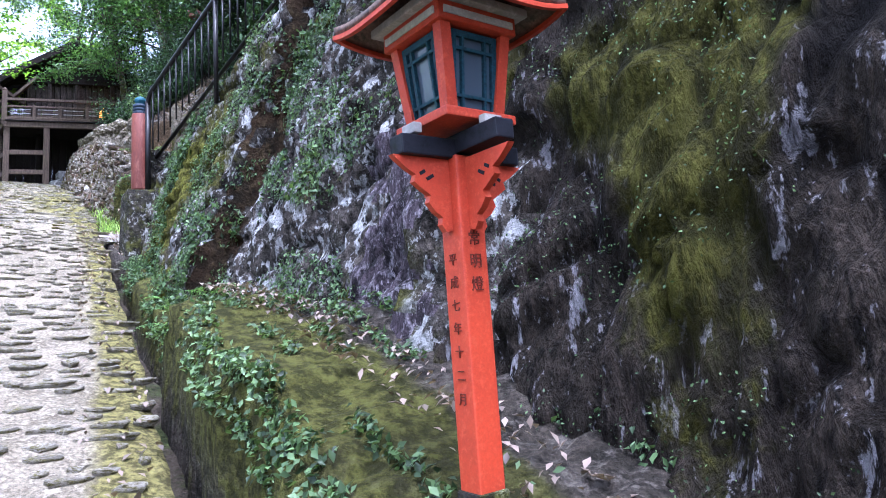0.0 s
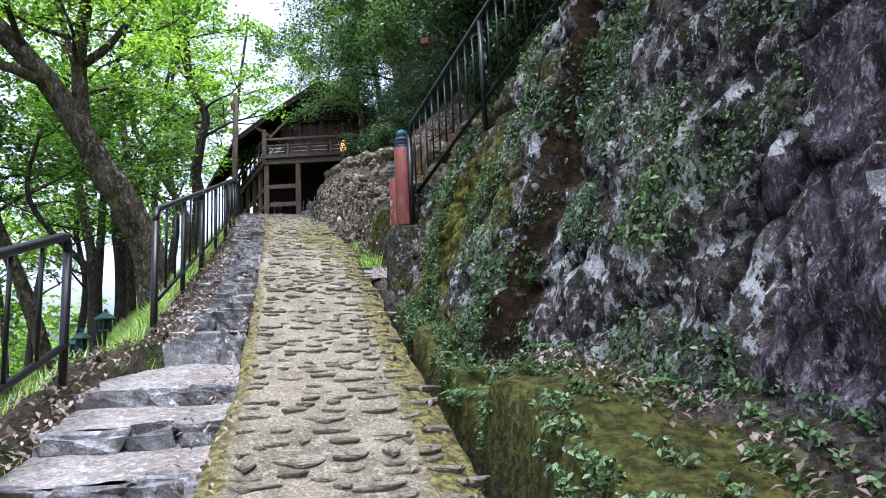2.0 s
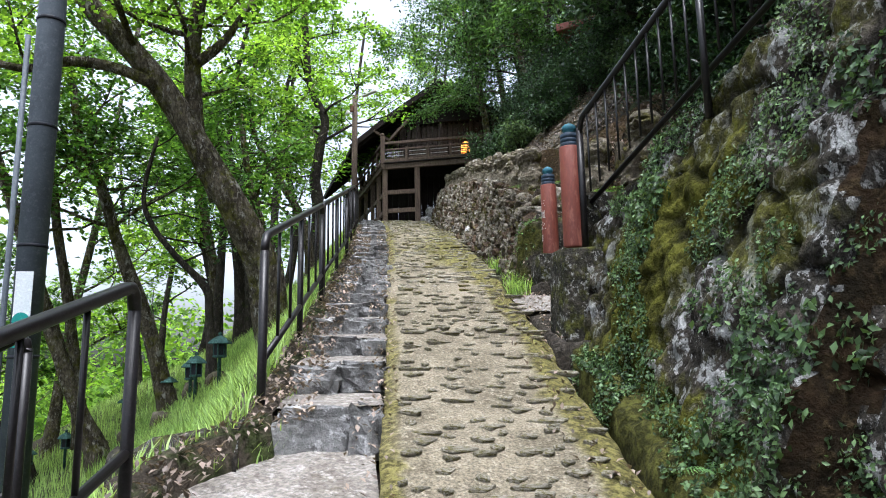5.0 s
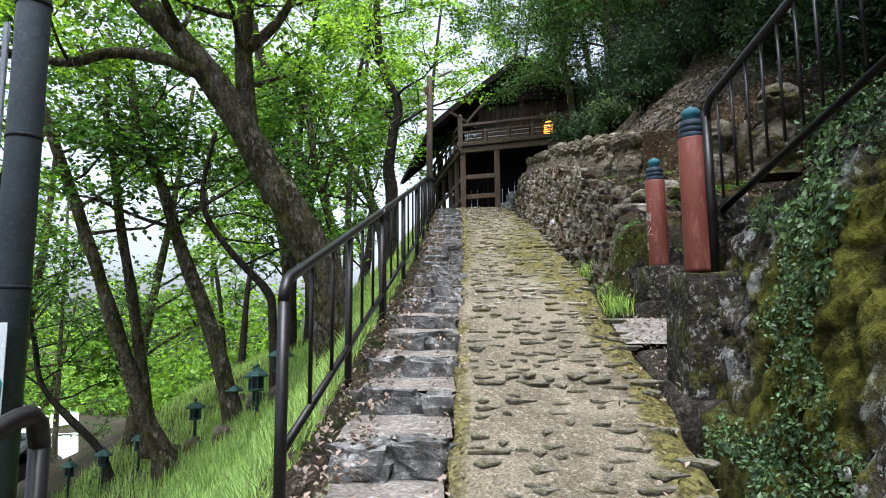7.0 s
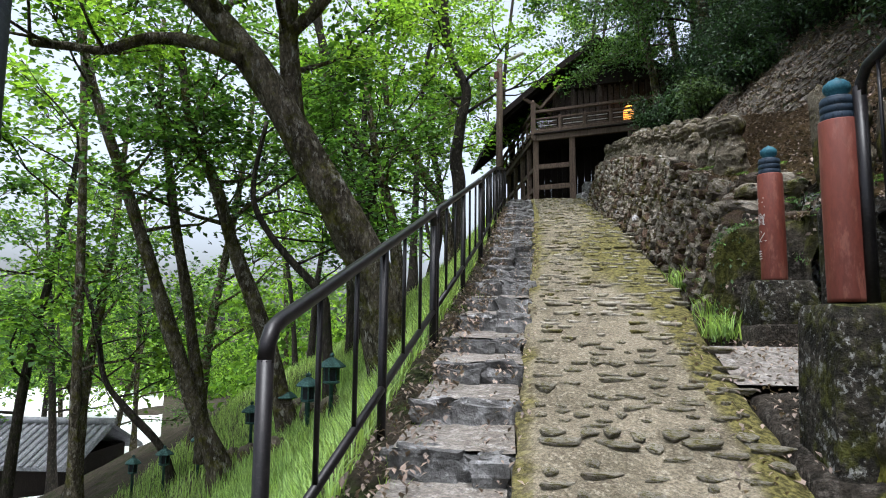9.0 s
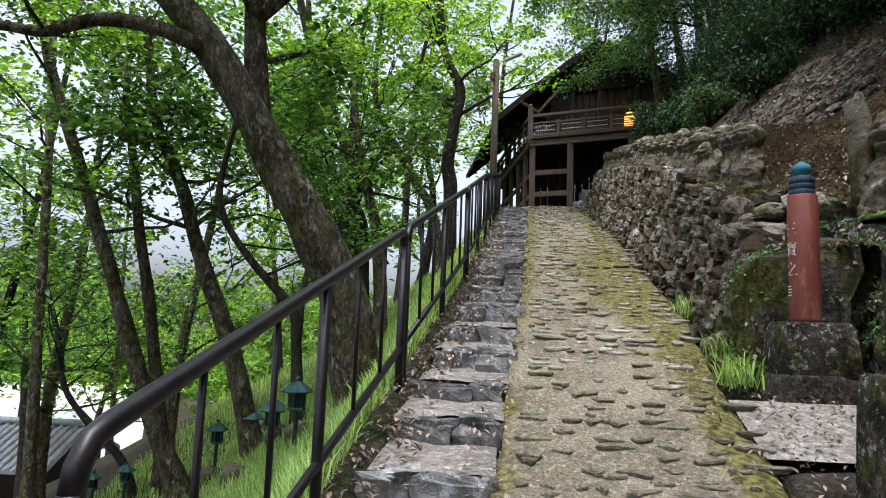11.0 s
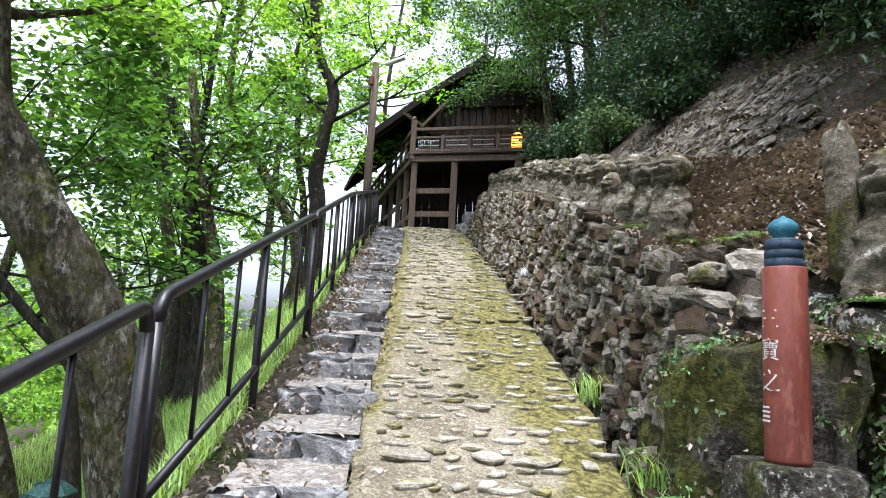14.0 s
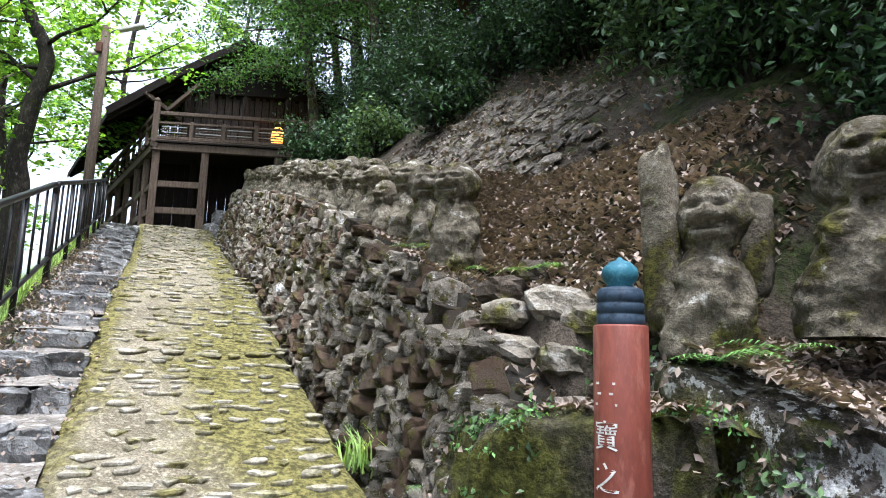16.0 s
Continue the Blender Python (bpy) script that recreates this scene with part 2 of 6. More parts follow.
M_RED = surface("vermilion_paint", (.42, .045, .014), (.35, .036, .012), (.46, .065, .025), 4, 60, .5, .15, .003, spec=.4, speck=.10)
M_RED_OLD = surface("faded_red_paint", (.135, .034, .021), (.100, .024, .015), (.165, .058, .040), 4, 18, .6, .3, .005, stretch=(1, 1, .3), speck=.14, light=(.22, .10, .08), light_lo=.66, spec=.3)
M_RAIL = surface("dark_brown_rail_paint", (.009, .0075, .008), (.006, .0055, .006), (.016, .014, .0145), 8, 60, .36, .1, .002, spec=.25, speck=.10)
M_BLACK = surface("black_paint", (.012, .013, .017), (.016, .017, .022), (.008, .008, .010), 8, 50, .45, .1, .002, speck=.10)
M_TEAL = surface("teal_cap_paint", (.028, .10, .135), (.02, .07, .095), (.05, .14, .175), 8, 50, .5, .15, .003, speck=.15)
M_BAND = surface("blue_black_band_paint", (.022, .034, .05), (.032, .048, .07), (.013, .02, .03), 8, 50, .5, .15, .003, speck=.10)
M_BRONZE = surface("verdigris_metal", (.04, .09, .082), (.022, .05, .046), (.08, .15, .135), 7, 50, .6, .2, .004, metal=.3, speck=.10)
M_POLE = surface("grey_pole_paint", (.075, .088, .102), (.062, .072, .085), (.092, .105, .12), 4, 40, .5, .1, .002, speck=.10)
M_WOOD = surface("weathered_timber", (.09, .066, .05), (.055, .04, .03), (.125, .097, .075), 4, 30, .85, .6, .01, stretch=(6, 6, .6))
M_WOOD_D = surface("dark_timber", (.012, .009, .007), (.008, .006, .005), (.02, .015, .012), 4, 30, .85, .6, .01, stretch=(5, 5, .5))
M_WOOD_B = surface("grey_brown_boards", (.042, .033, .027), (.022, .017, .014), (.07, .057, .048), 5, 26, .9, .7, .012, stretch=(7, 7, .5))
M_TILE = surface("roof_tiles", (.14, .145, .155), (.09, .092, .10), (.22, .22, .23), 5, 40, .6, .3, .01, vary=.2)
M_PLASTER = surface("pale_render", (.30, .29, .27), (.24, .23, .21), (.36, .35, .33), 2, 30, .9, .2, .005, speck=.10)
M_WHITE = surface("white_paint", (.5, .48, .45), (.44, .42, .39), (.56, .54, .51), 6, 50, .7, .1, .002, speck=.10)
M_INK = surface("dark_lettering", (.10, .022, .014), (.12, .026, .016), (.07, .018, .012), 20, 90, .7, 0, 0, speck=.10)
M_PAVE = surface("pale_gravel", (.70, .70, .69), (.62, .62, .61), (.76, .75, .74), 1, 30, .95, .3, .01)
M_SIGN_W = surface("sign_white", (.5, .53, .55), (.46, .5, .52), (.54, .58, .6), 5, 40, .4, 0, 0, speck=.10)
M_SIGN_T = surface("sign_teal", (.02, .20, .18), (.02, .18, .16), (.035, .23, .20), 5, 40, .4, 0, 0, speck=.10)


def glow(name, col, power):
    m, nt, b = nodes_of(name)
    b.inputs["Base Color"].default_value = (*col, 1)
    b.inputs["Emission Color"].default_value = (*col, 1)
    b.inputs["Emission Strength"].default_value = power
    return m


M_LAMP = glow("lamp_glow", (1.0, .34, .04), 1.1)
m_, nt_, b_ = nodes_of("lantern_glass")
b_.inputs["Base Color"].default_value = (.06, .08, .10, 1)
b_.inputs["Roughness"].default_value = .12
b_.inputs["Specular IOR Level"].default_value = .6
M_GLASS = m_


# ---------------------------------------------------------------- mesh helpers
def link_mesh(name, me, mat, parent=None, label="", smoothed=False):
    if mat is not None and not me.materials:
        me.materials.append(mat)
    if smoothed:
        me.polygons.foreach_set("use_smooth", [True] * len(me.polygons))
    ob = new(name, me)
    if parent is not None:
        ob.parent = parent
    if label:
        ob["label"] = label
    return ob


def part(name, bm, mat, parent=None, label="", smoothed=False):
    me = bpy.data.meshes.new(name)
    bm.to_mesh(me)
    bm.free()
    return link_mesh(name, me, mat, parent, label, smoothed)


def thing(name, label, category, at=(0, 0, 0), group="", kind=""):
    """An empty at the thing's base, to hold its parts."""
    ob = new(name)
    ob.location = at
    ob.empty_display_size = .1
    return tagged(ob, label, category, group, kind)


def raw(name, verts, faces, mat, parent=None, label="", smoothed=False, mosses=None):
    me = bpy.data.meshes.new(name)
    me.from_pydata([tuple(v) for v in verts], [], faces)
    if mosses is not None:
        a = me.attributes.new("moss", "FLOAT", "POINT")
        a.data.foreach_set("value", mosses)
    me.update()
    return link_mesh(name, me, mat, parent, label, smoothed)


def box(bm, m, sx, sy, sz, bevel=0.0):
    """A box of that size centred on the pose m."""
    made = bmesh.ops.create_cube(bm, size=1, matrix=m @ Matrix.Diagonal((sx, sy, sz, 1)))
    if bevel:
        es = list({e for v in made["verts"] for e in v.link_edges})
        bmesh.ops.bevel(bm, geom=es, offset=bevel, segments=2, affect="EDGES", profile=.6)
    return bm


def lathe(bm, m, profile, n=20):
    """A turned body from (radius, z) pairs."""
    rings = []
    for r, z in profile:
        rings.append([bm.verts.new(m @ Vector((r * math.cos(2 * math.pi * i / n), r * math.sin(2 * math.pi * i / n), z))) for i in range(n)])
    for a, b in zip(rings, rings[1:]):
        for i in range(n):
            bm.faces.new((a[i], a[(i + 1) % n], b[(i + 1) % n], b[i]))
    bm.faces.new(list(reversed(rings[0])))
    bm.faces.new(rings[-1])
    return bm


def tube_data(pts, radii, n=8, wob=0.0, seed=0):
    """Vertices and faces of a tapered tube along points."""
    vs, fs = [], []
    side = Vector((1, 0, 0))
    for i, p in enumerate(pts):
        p = Vector(p)
        d = (Vector(pts[min(i + 1, len(pts) - 1)]) - Vector(pts[max(i - 1, 0)])).normalized()
        side = (side - d * side.dot(d))
        side = side.normalized() if side.length > 1e-4 else d.orthogonal().normalized()
        up = d.cross(side)
        for k in range(n):
            a = 2 * math.pi * k / n
            r = radii[i] * (1 + wob * noise.noise(Vector((p.x * 2.2 + math.cos(a) * 1.3, p.y * 2.2 + math.sin(a) * 1.3, p.z * 1.4 + seed))))
            vs.append(p + side * (r * math.cos(a)) + up * (r * math.sin(a)))
        if i:
            o = (i - 1) * n
            fs += [(o + k, o + (k + 1) % n, o + n + (k + 1) % n, o + n + k) for k in range(n)]
    fs.append(tuple(reversed(range(n))))
    fs.append(tuple(range(len(vs) - n, len(vs))))
    return vs, fs


def tube(name, pts, r, mat, parent=None, n=10, label="", smoothed=True):
    vs, fs = tube_data(pts, [r] * len(pts) if isinstance(r, (int, float)) else r, n)
    return raw(name, vs, fs, mat, parent, label, smoothed)


def spline(pts, per=6):
    """A smooth curve through points."""
    P = [Vector(p) for p in pts]
    P = [P[0] * 2 - P[1]] + P + [P[-1] * 2 - P[-2]]
    out = []
    for i in range(1, len(P) - 2):
        for k in range(per):
            t = k / per
            a, b, c, d = P[i - 1:i + 3]
            out.append(.5 * ((2 * b) + (c - a) * t + (2 * a - 5 * b + 4 * c - d) * t * t + (3 * b - a - 3 * c + d) * t ** 3))
    out.append(P[-2])
    return out


def frame_at(p, d, up=(0, 0, 1)):
    """A pose at p whose x runs along d."""
    x = Vector(d).normalized()
    y = Vector(up).cross(x).normalized()
    z = x.cross(y)
    return Matrix(((x.x, y.x, z.x, p[0]), (x.y, y.y, z.y, p[1]), (x.z, y.z, z.z, p[2]), (0, 0, 0, 1)))


AX3, RT3, UP = Vector((AX[0], AX[1], 0)), Vector((RT[0], RT[1], 0)), Vector((0, 0, 1))


def plan_pose(p, turn=0.0):
    """A pose at p with x to the ramp's right and y up the ramp, turned about z."""
    return Matrix(((RT3.x, AX3.x, 0, p[0]), (RT3.y, AX3.y, 0, p[1]), (0, 0, 1, p[2]), (0, 0, 0, 1))) @ Matrix.Rotation(turn, 4, "Z")


def leaf_mesh(name, places, normals, sizes, mat, parent=None, label="", seed=1, fold=.25, slim=.55, pointed=True):
    """Many small folded leaves as one mesh."""
    rng = np.random.default_rng(seed)
    c = np.asarray(places, float)
    nrm = np.asarray(normals, float)
    nrm /= np.linalg.norm(nrm, axis=1)[:, None] + 1e-9
    k = len(c)
    a = rng.normal(size=(k, 3))
    d = a - nrm * (a * nrm).sum(1)[:, None]
    d /= np.linalg.norm(d, axis=1)[:, None] + 1e-9
    s = np.cross(nrm, d)
    L = np.asarray(sizes, float)[:, None]
    tip = c + d * L * .5 - nrm * L * .12
    root = c - d * L * .5
    lft = c + s * L * slim * .5 + nrm * L * fold * .3
    rgt = c - s * L * slim * .5 + nrm * L * fold * .3
    vs = np.stack((root, lft, tip, rgt), 1).reshape(-1, 3)
    me = bpy.data.meshes.new(name)
    me.vertices.add(4 * k)
    me.vertices.foreach_set("co", vs.ravel())
    idx = np.arange(k) * 4
    loops = np.stack((idx, idx + 1, idx + 2, idx, idx + 2, idx + 3), 1).ravel()
    me.loops.add(6 * k)
    me.loops.foreach_set("vertex_index", loops)
    me.polygons.add(2 * k)
    me.polygons.foreach_set("loop_start", np.arange(2 * k) * 3)
    me.update(calc_edges=True)
    me.validate()
    return link_mesh(name, me, mat, parent, label)


def pebble(seed, sx, sy, sz, rings=4, segs=8, rough=.22, flat=.6):
    """Vertices and faces of a rough stone."""
    rng = random.Random(seed)
    vs, fs = [], []
    off = rng.random() * 50
    for i in range(rings + 1):
        th = math.pi * i / rings
        for k in range(segs):
            ph = 2 * math.pi * k / segs
            d = Vector((math.sin(th) * math.cos(ph), math.sin(th) * math.sin(ph), math.cos(th)))
            e = Vector([math.copysign(abs(x) ** flat, x) for x in d])
            e = e * (1 + rough * noise.noise(d * 1.6 + Vector((off, off * .3, -off))) + rough * .5 * noise.noise(d * 4 + Vector((off, 0, off))))
            vs.append(Vector((e.x * sx, e.y * sy, e.z * sz)))
    for i in range(rings):
        for k in range(segs):
            fs.append((i * segs + k, (i + 1) * segs + k, (i + 1) * segs + (k + 1) % segs, i * segs + (k + 1) % segs))
    return vs, fs


def mesh_of(name, vs, fs, mat, smoothed=True):
    me = bpy.data.meshes.new(name)
    me.from_pydata([tuple(v) for v in vs], [], fs)
    me.materials.append(mat)
    if smoothed:
        me.polygons.foreach_set("use_smooth", [True] * len(me.polygons))
    me.update()
    return me


def lettering(word, size, m, mat, parent, name="lettering"):
    """Built-in-font writing turned into a thin mesh, standing in the pose m's xy plane."""
    cu = bpy.data.curves.new(name, "FONT")
    cu.body, cu.size, cu.extrude = word, size, .0015
    cu.align_x, cu.align_y = "CENTER", "CENTER"
    cu.resolution_u = 3
    tmp = bpy.data.objects.new(name, cu)
    scene.collection.objects.link(tmp)
    me = bpy.data.meshes.new_from_object(tmp.evaluated_get(bpy.context.evaluated_depsgraph_get()))
    bpy.data.objects.remove(tmp)
    me.materials.clear()
    me.transform(m)
    return link_mesh(name, me, mat, parent)

# ---------------------------------------------------------------- ground sheet
def axis_steps(marks):
    out = []
    for a, b, s in marks:
        n = max(1, round((b - a) / s))
        out += [a + (b - a) * i / n for i in range(n)]
    return out + [marks[-1][1]]


gu = axis_steps([(-200, -40, 20), (-40, -12, 2.5), (-12, -4, .5), (-4, 18, .22), (18, 40, 1.5), (40, 220, 20)])
gv = axis_steps([(-220, -60, 20), (-60, -20, 3), (-20, -7, .7), (-7, -1.2, .2), (-1.2, 1.2, .6), (1.2, 4, .15), (4, 14, .6), (14, 40, 3), (40, 200, 20)])
verts, faces = [], []
for u in gu:
    for v in gv:
        z = land(u, v)
        if v < -1.9 or v > 1.6:
            z += .10 * lump((u, v, 0), .8) + .05 * lump((u, v, 3), 2.6)
        verts.append(Z(u, v, z))
nv = len(gv)
for i in range(len(gu) - 1):
    for j in range(nv - 1):
        faces.append((i * nv + j, i * nv + j + 1, (i + 1) * nv + j + 1, (i + 1) * nv + j))
ground = raw("ground", verts, [tuple(reversed(f)) for f in faces], M_SOIL, smoothed=True)
tagged(ground, "brown soil bank with moss and leaf litter", "ground", kind="structure")

# ---------------------------------------------------------------- ramp bed with mossy edges
us = axis_steps([(-13, -8, .3), (-8, 8, .06), (8, 17, .15)])
verts, faces, mosses = [], [], []
NV = 26
for u in us:
    l, r = L_EDGE(u), R_EDGE(u)
    row = [(l + .015, -.35), (l, -.03)] + [(l + .03 + (r - l - .06) * k / (NV - 1), 0) for k in range(NV)] + [(r, -.03), (r - .015, -.45)]
    for v, h in row:
        p = W(u, v, h)
        e = min(v - l, r - v)
        n = .022 * lump(p, 3.1) + .012 * lump(p, 9)
        if h == 0:
            p.z += n - .025 * smooth(.12, 0, e)
        p += RT3 * (.03 * lump(p, 2.3, 5) + .015 * lump(p, 7, 3)) * (1 if e < .05 else 0)
        verts.append(p)
        right = r - v
        mm = .62 * smooth(.40, .03, right) * (1 - .45 * smooth(6, 12, u)) + .40 * smooth(.22, .03, v - l) * (1 - .5 * smooth(-1, 4, u))
        mm += .38 * math.exp(-((u - 4.0) / 2.2) ** 2) * smooth(-.3, .4, v) + .22 * smooth(-3, -7, u) + .12 + .24 * smooth(1, 5, u)
        mosses.append(min(1, mm + .05))
k = NV + 4
for i in range(len(us) - 1):
    for j in range(k - 1):
        faces.append((i * k + j, (i + 1) * k + j, (i + 1) * k + j + 1, i * k + j + 1))
ramp_bed = raw("pavement", verts, faces, M_MORTAR, smoothed=True, mosses=mosses)
tagged(ramp_bed, "sloping cobbled ramp with moss along its edges", "pavement", kind="structure")

# ---------------------------------------------------------------- strip between ditch and wall, ledge
BASE_A = lin((-13, -6.5, -5.5, -4.5, -3.4, -3.0, -2.93, -1, 0.2), (.15, .42, .42, .45, .58, .62, .385, .545, .62))
LEDGE = lin((-13, -7.5, -6.95, -6.6, -5.9, -5.4, -4.6, -3.8, -3.66, -2.5, -1.2, -.3, .68, .74, 1.38, 1.6, 17), (.1, .12, .38, .42, .46, .48, .42, .31, .07, .0, 0, -.02, -.02, -.12, -.12, -.25, -.25))
verts, faces, mosses = [], [], []
us = axis_steps([(-13, -7.5, .2), (-7.5, 2.6, .05), (2.6, 17, .15)])
for u in us:
    r, b, h = R_EDGE(u), BASE_A(u), LEDGE(u)
    wide = .14 if u < -.4 else .13
    if u > -.35:
        b = 1.7 if u < 1.6 else R_EDGE(u) + .55
    e = r + wide
    if -.35 < u < 1.55:
        e = r + .03
    b = max(b, e + .2) + .25
    row = [(e - .02, -.45), (e + .005, h - .16), (e + .03, h - .03), (e + .09, h), (e + (b - e) * .35, h + .02), (e + (b - e) * .6, h + .04), (e + (b - e) * .8, h + .07), (b, h + .12)]
    for j, (v, hh) in enumerate(row):
        p = W(u, v, hh)
        amp = .25 if -.35 < u < 1.55 else 1
        p += UP * (.06 * amp * lump(p, 2.5, 2) + .05 * amp * lump(p, 7, 4) + .022 * amp * lump(p, 19, 4)) + RT3 * (.06 * lump(p, 2.1, 8) + .045 * lump(p, 7, 8)) * amp
        verts.append(p)
        mosses.append((.66 if 0 < j < 6 else .26) - .1 * smooth(-5.9, -6.3, u) if u < -.4 else (.05 if u < 1.5 else .45))
for i in range(len(us) - 1):
    for j in range(7):
        faces.append((i * 8 + j, (i + 1) * 8 + j, (i + 1) * 8 + j + 1, i * 8 + j + 1))
M_LEDGE = surface("mossy_ledge", (.042, .035, .027), (.016, .0135, .010), (.075, .066, .055), 5, 18, .95, 1.0, .035, moss=(.056, .056, .012), attr_moss=True, speck=.5)
ledge = raw("kerb", verts, faces, M_LEDGE, smoothed=True, mosses=mosses)
tagged(ledge, "low mossy stone ledge beside the drain ditch", "ledge", kind="structure")

# concrete slab between the two red posts
vs, fs = [], []
for u in np.linspace(.72, 1.40, 14):
    for v in np.linspace(R_EDGE(u) - .015, 1.5, 9):
        p = W(u, v, .0)
        p.z += -.006 + .004 * lump(p, 9)
        vs.append(p)
fs = [(i * 9 + j, (i + 1) * 9 + j, (i + 1) * 9 + j + 1, i * 9 + j + 1) for i in range(13) for j in range(8)]
tagged(raw("pavement_slab", vs, fs, M_TREAD, smoothed=True), "grey concrete slab between the red posts", "slab", kind="structure")

# ---------------------------------------------------------------- tall leaning retaining wall
verts, faces, mosses, joint_shades = [], [], [], []
us = axis_steps([(-13, -8, .15), (-8, -3.06, .035), (-3.06, -2.86, .02), (-2.86, -.02, .035), (-.02, .22, .06)])
NS = 110
for u in us:
    g, t = G(u), top_a(u)
    z0 = g - .3
    for j in range(NS + 4):
        s = min(j, NS) / NS
        z = z0 + (t - z0) * s
        h = z - g
        v = BASE_A(u) + .335 * max(h, -.1)
        p = Z(u, v, z)
        q = Vector((p.x, p.y, p.z * .6))
        d = .09 * lump(q, 1.3, 1) + .05 * lump(q, 3.4, 2) + .045 * lump(q, 9, 3) + .026 * lump(q, 20, 4)
        cell = abs(lump(q, 2.2, 9))
        d += .03 * smooth(.0, .12, cell)
        vd = noise.voronoi(Vector((p.x * 3.4 + .3 * lump(q, 3, 7), p.y * 3.4, p.z * 1.7 + .4 * lump(q, 2, 8))))[0]
        edge = vd[1] - vd[0]
        d += .055 * smooth(.0, .16, edge) - .03 + .02 * lump(q, 14, 5)
        if abs(u + 5.3) < .4:
            d += .05 * (abs(lump((p.x * 1.6, p.y * 1.6, p.z * .5), 7, 3)) - .2)
        bulge = math.exp(-((u + 6.42) / .26) ** 2 - ((h - 1.64) / .13) ** 2) + math.exp(-((u + 6.72) / .17) ** 2 - ((h - 1.17) / .26) ** 2) + .8 * math.exp(-((u + 1.15) / .4) ** 2 - ((h - .75) / .45) ** 2)
        d += .09 * bulge * (1 + .5 * lump(q, 12, 6) + .3 * lump(q, 30, 2))
        # how much occlusion shade is painted in at the cell edges
        joint_shades.append(min(1, max(0, 1.1 * smooth(.12, .015, edge) * (.55 + .9 * lump(q, 1.6, 4)))))
        p -= RT3 * (d - .04)
        if j > NS:
            over = (j - NS)
            p += RT3 * (.22 * over) + UP * (.03 * over - .02 * over * over)
        verts.append(p)
        m = .33 + .40 * lump(p, 1.1, 6)
        m += .55 * math.exp(-((u + 1.15) / .42) ** 2 - ((h - .75) / .5) ** 2)
        m += .38 * math.exp(-((u + 6.42) / .24) ** 2 - ((h - 1.64) / .14) ** 2) + .34 * math.exp(-((u + 6.72) / .16) ** 2 - ((h - 1.2) / .26) ** 2)
        m -= .5 * math.exp(-((u + 6.03) / .1) ** 2) * smooth(.9, 1.2, h)
        m += .35 * math.exp(-((u + 5.3) / .3) ** 2 - ((h - .75) / .35) ** 2)
        m += .15 * smooth(.25, -.05, h) + .16 * smooth(-2.95, -2.7, u)
        m -= .35 * smooth(2.0, 3.0, h) * smooth(-3.4, -3.0, u)
        m -= .5 * smooth(-6.95, -7.3, u)
        mosses.append(max(0, min(1, m)))
n = NS + 4
mats = []
for i in range(len(us) - 1):
    for j in range(n - 1):
        faces.append((i * n + j, i * n + j + 1, (i + 1) * n + j + 1, (i + 1) * n + j))
        u = us[i]
        h = (j / NS) * (top_a(u) - G(u))
        p = verts[i * n + j]
        kind = 1 if abs(u + 5.42 - .1 * h) < .30 + .3 * lump(p, 1.8, 3) + .25 * lump(p, 6, 3) - .08 * (h - 1) and h < 2.4 + .5 * lump(p, 2, 5) else 0
        # dark brown strip on the return face of the wall's step
        if -3.06 - .16 * lump(p, 3, 1) - .1 * lump(p, 9, 1) < u < -2.94 + .05 * lump(p, 7, 3):
            kind = 2
        # near end and its foot: rock whose colour carries the shade there
        if u < -5.92 + .3 * lump(p, 1.6, 2) + .25 * lump(p, 5, 2):
            kind = 3
        if u < -5.8 + .3 * lump(p, 2, 7) and h < .95 + .5 * lump(p, 1.7, 8) + .25 * lump(p, 5, 8):
            kind = 3
        mats.append(kind)
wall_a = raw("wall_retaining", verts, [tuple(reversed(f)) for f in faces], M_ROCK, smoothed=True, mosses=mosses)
ja = wall_a.data.attributes.new("joint_shade", "FLOAT", "POINT")
ja.data.foreach_set("value", joint_shades)
for extra_mat in (M_PURPLE, M_BROWN, M_ROCK_SHADE):
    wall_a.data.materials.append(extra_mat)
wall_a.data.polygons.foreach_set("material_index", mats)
tagged(wall_a, "tall leaning old stone retaining wall with moss and ivy", "wall", kind="structure")
WALL_A_PTS = np.array([tuple(v) for v in verts])
WALL_A_US = np.repeat(np.array(us), n)

# back of the tall wall, closing it at the side stair
bm = bmesh.new()
box(bm, plan_pose(W(.05, 1.15, .35)), .95, .3, 1.6, .04)
tagged(part("wall_end", bm, M_CONC), "rough concrete end of the tall wall", "wall", kind="structure")

# ---------------------------------------------------------------- rock face behind the second red post
verts, faces, mosses = [], [], []
us = axis_steps([(.1, 2.75, .04)])
NS = 44
for u in us:
    g = G(u)
    for j in range(NS + 1):
        s = j / NS
        low = smooth(1.75, 2.0, u) * smooth(2.75, 2.5, u)
        h = -.3 + 1.35 * s
        v = 1.32 + .25 * max(0, h) - .28 * low * smooth(.55, .35, h)
        if s > .93:
            v += (s - .93) * 5
        p = W(u, v, min(h, 1.0))
        p -= RT3 * (.12 * lump(p, 1.9, 11) + .08 * lump(p, 4.5, 12) + .04 * lump(p, 11, 13)) - UP * .03 * lump(p, 7, 4)
        verts.append(p)
        mosses.append(.30 + .35 * lump(p, 1.9, 3) + .15 * s)
n = NS + 1
for i in range(len(us) - 1):
    for j in range(n - 1):
        faces.append((i * n + j, (i + 1) * n + j, (i + 1) * n + j + 1, i * n + j + 1))
wall_c = raw("wall_rock_face", verts, faces, M_ROCK, smoothed=True, mosses=mosses)
tagged(wall_c, "dark mossy rock face below the statues", "wall", kind="structure")
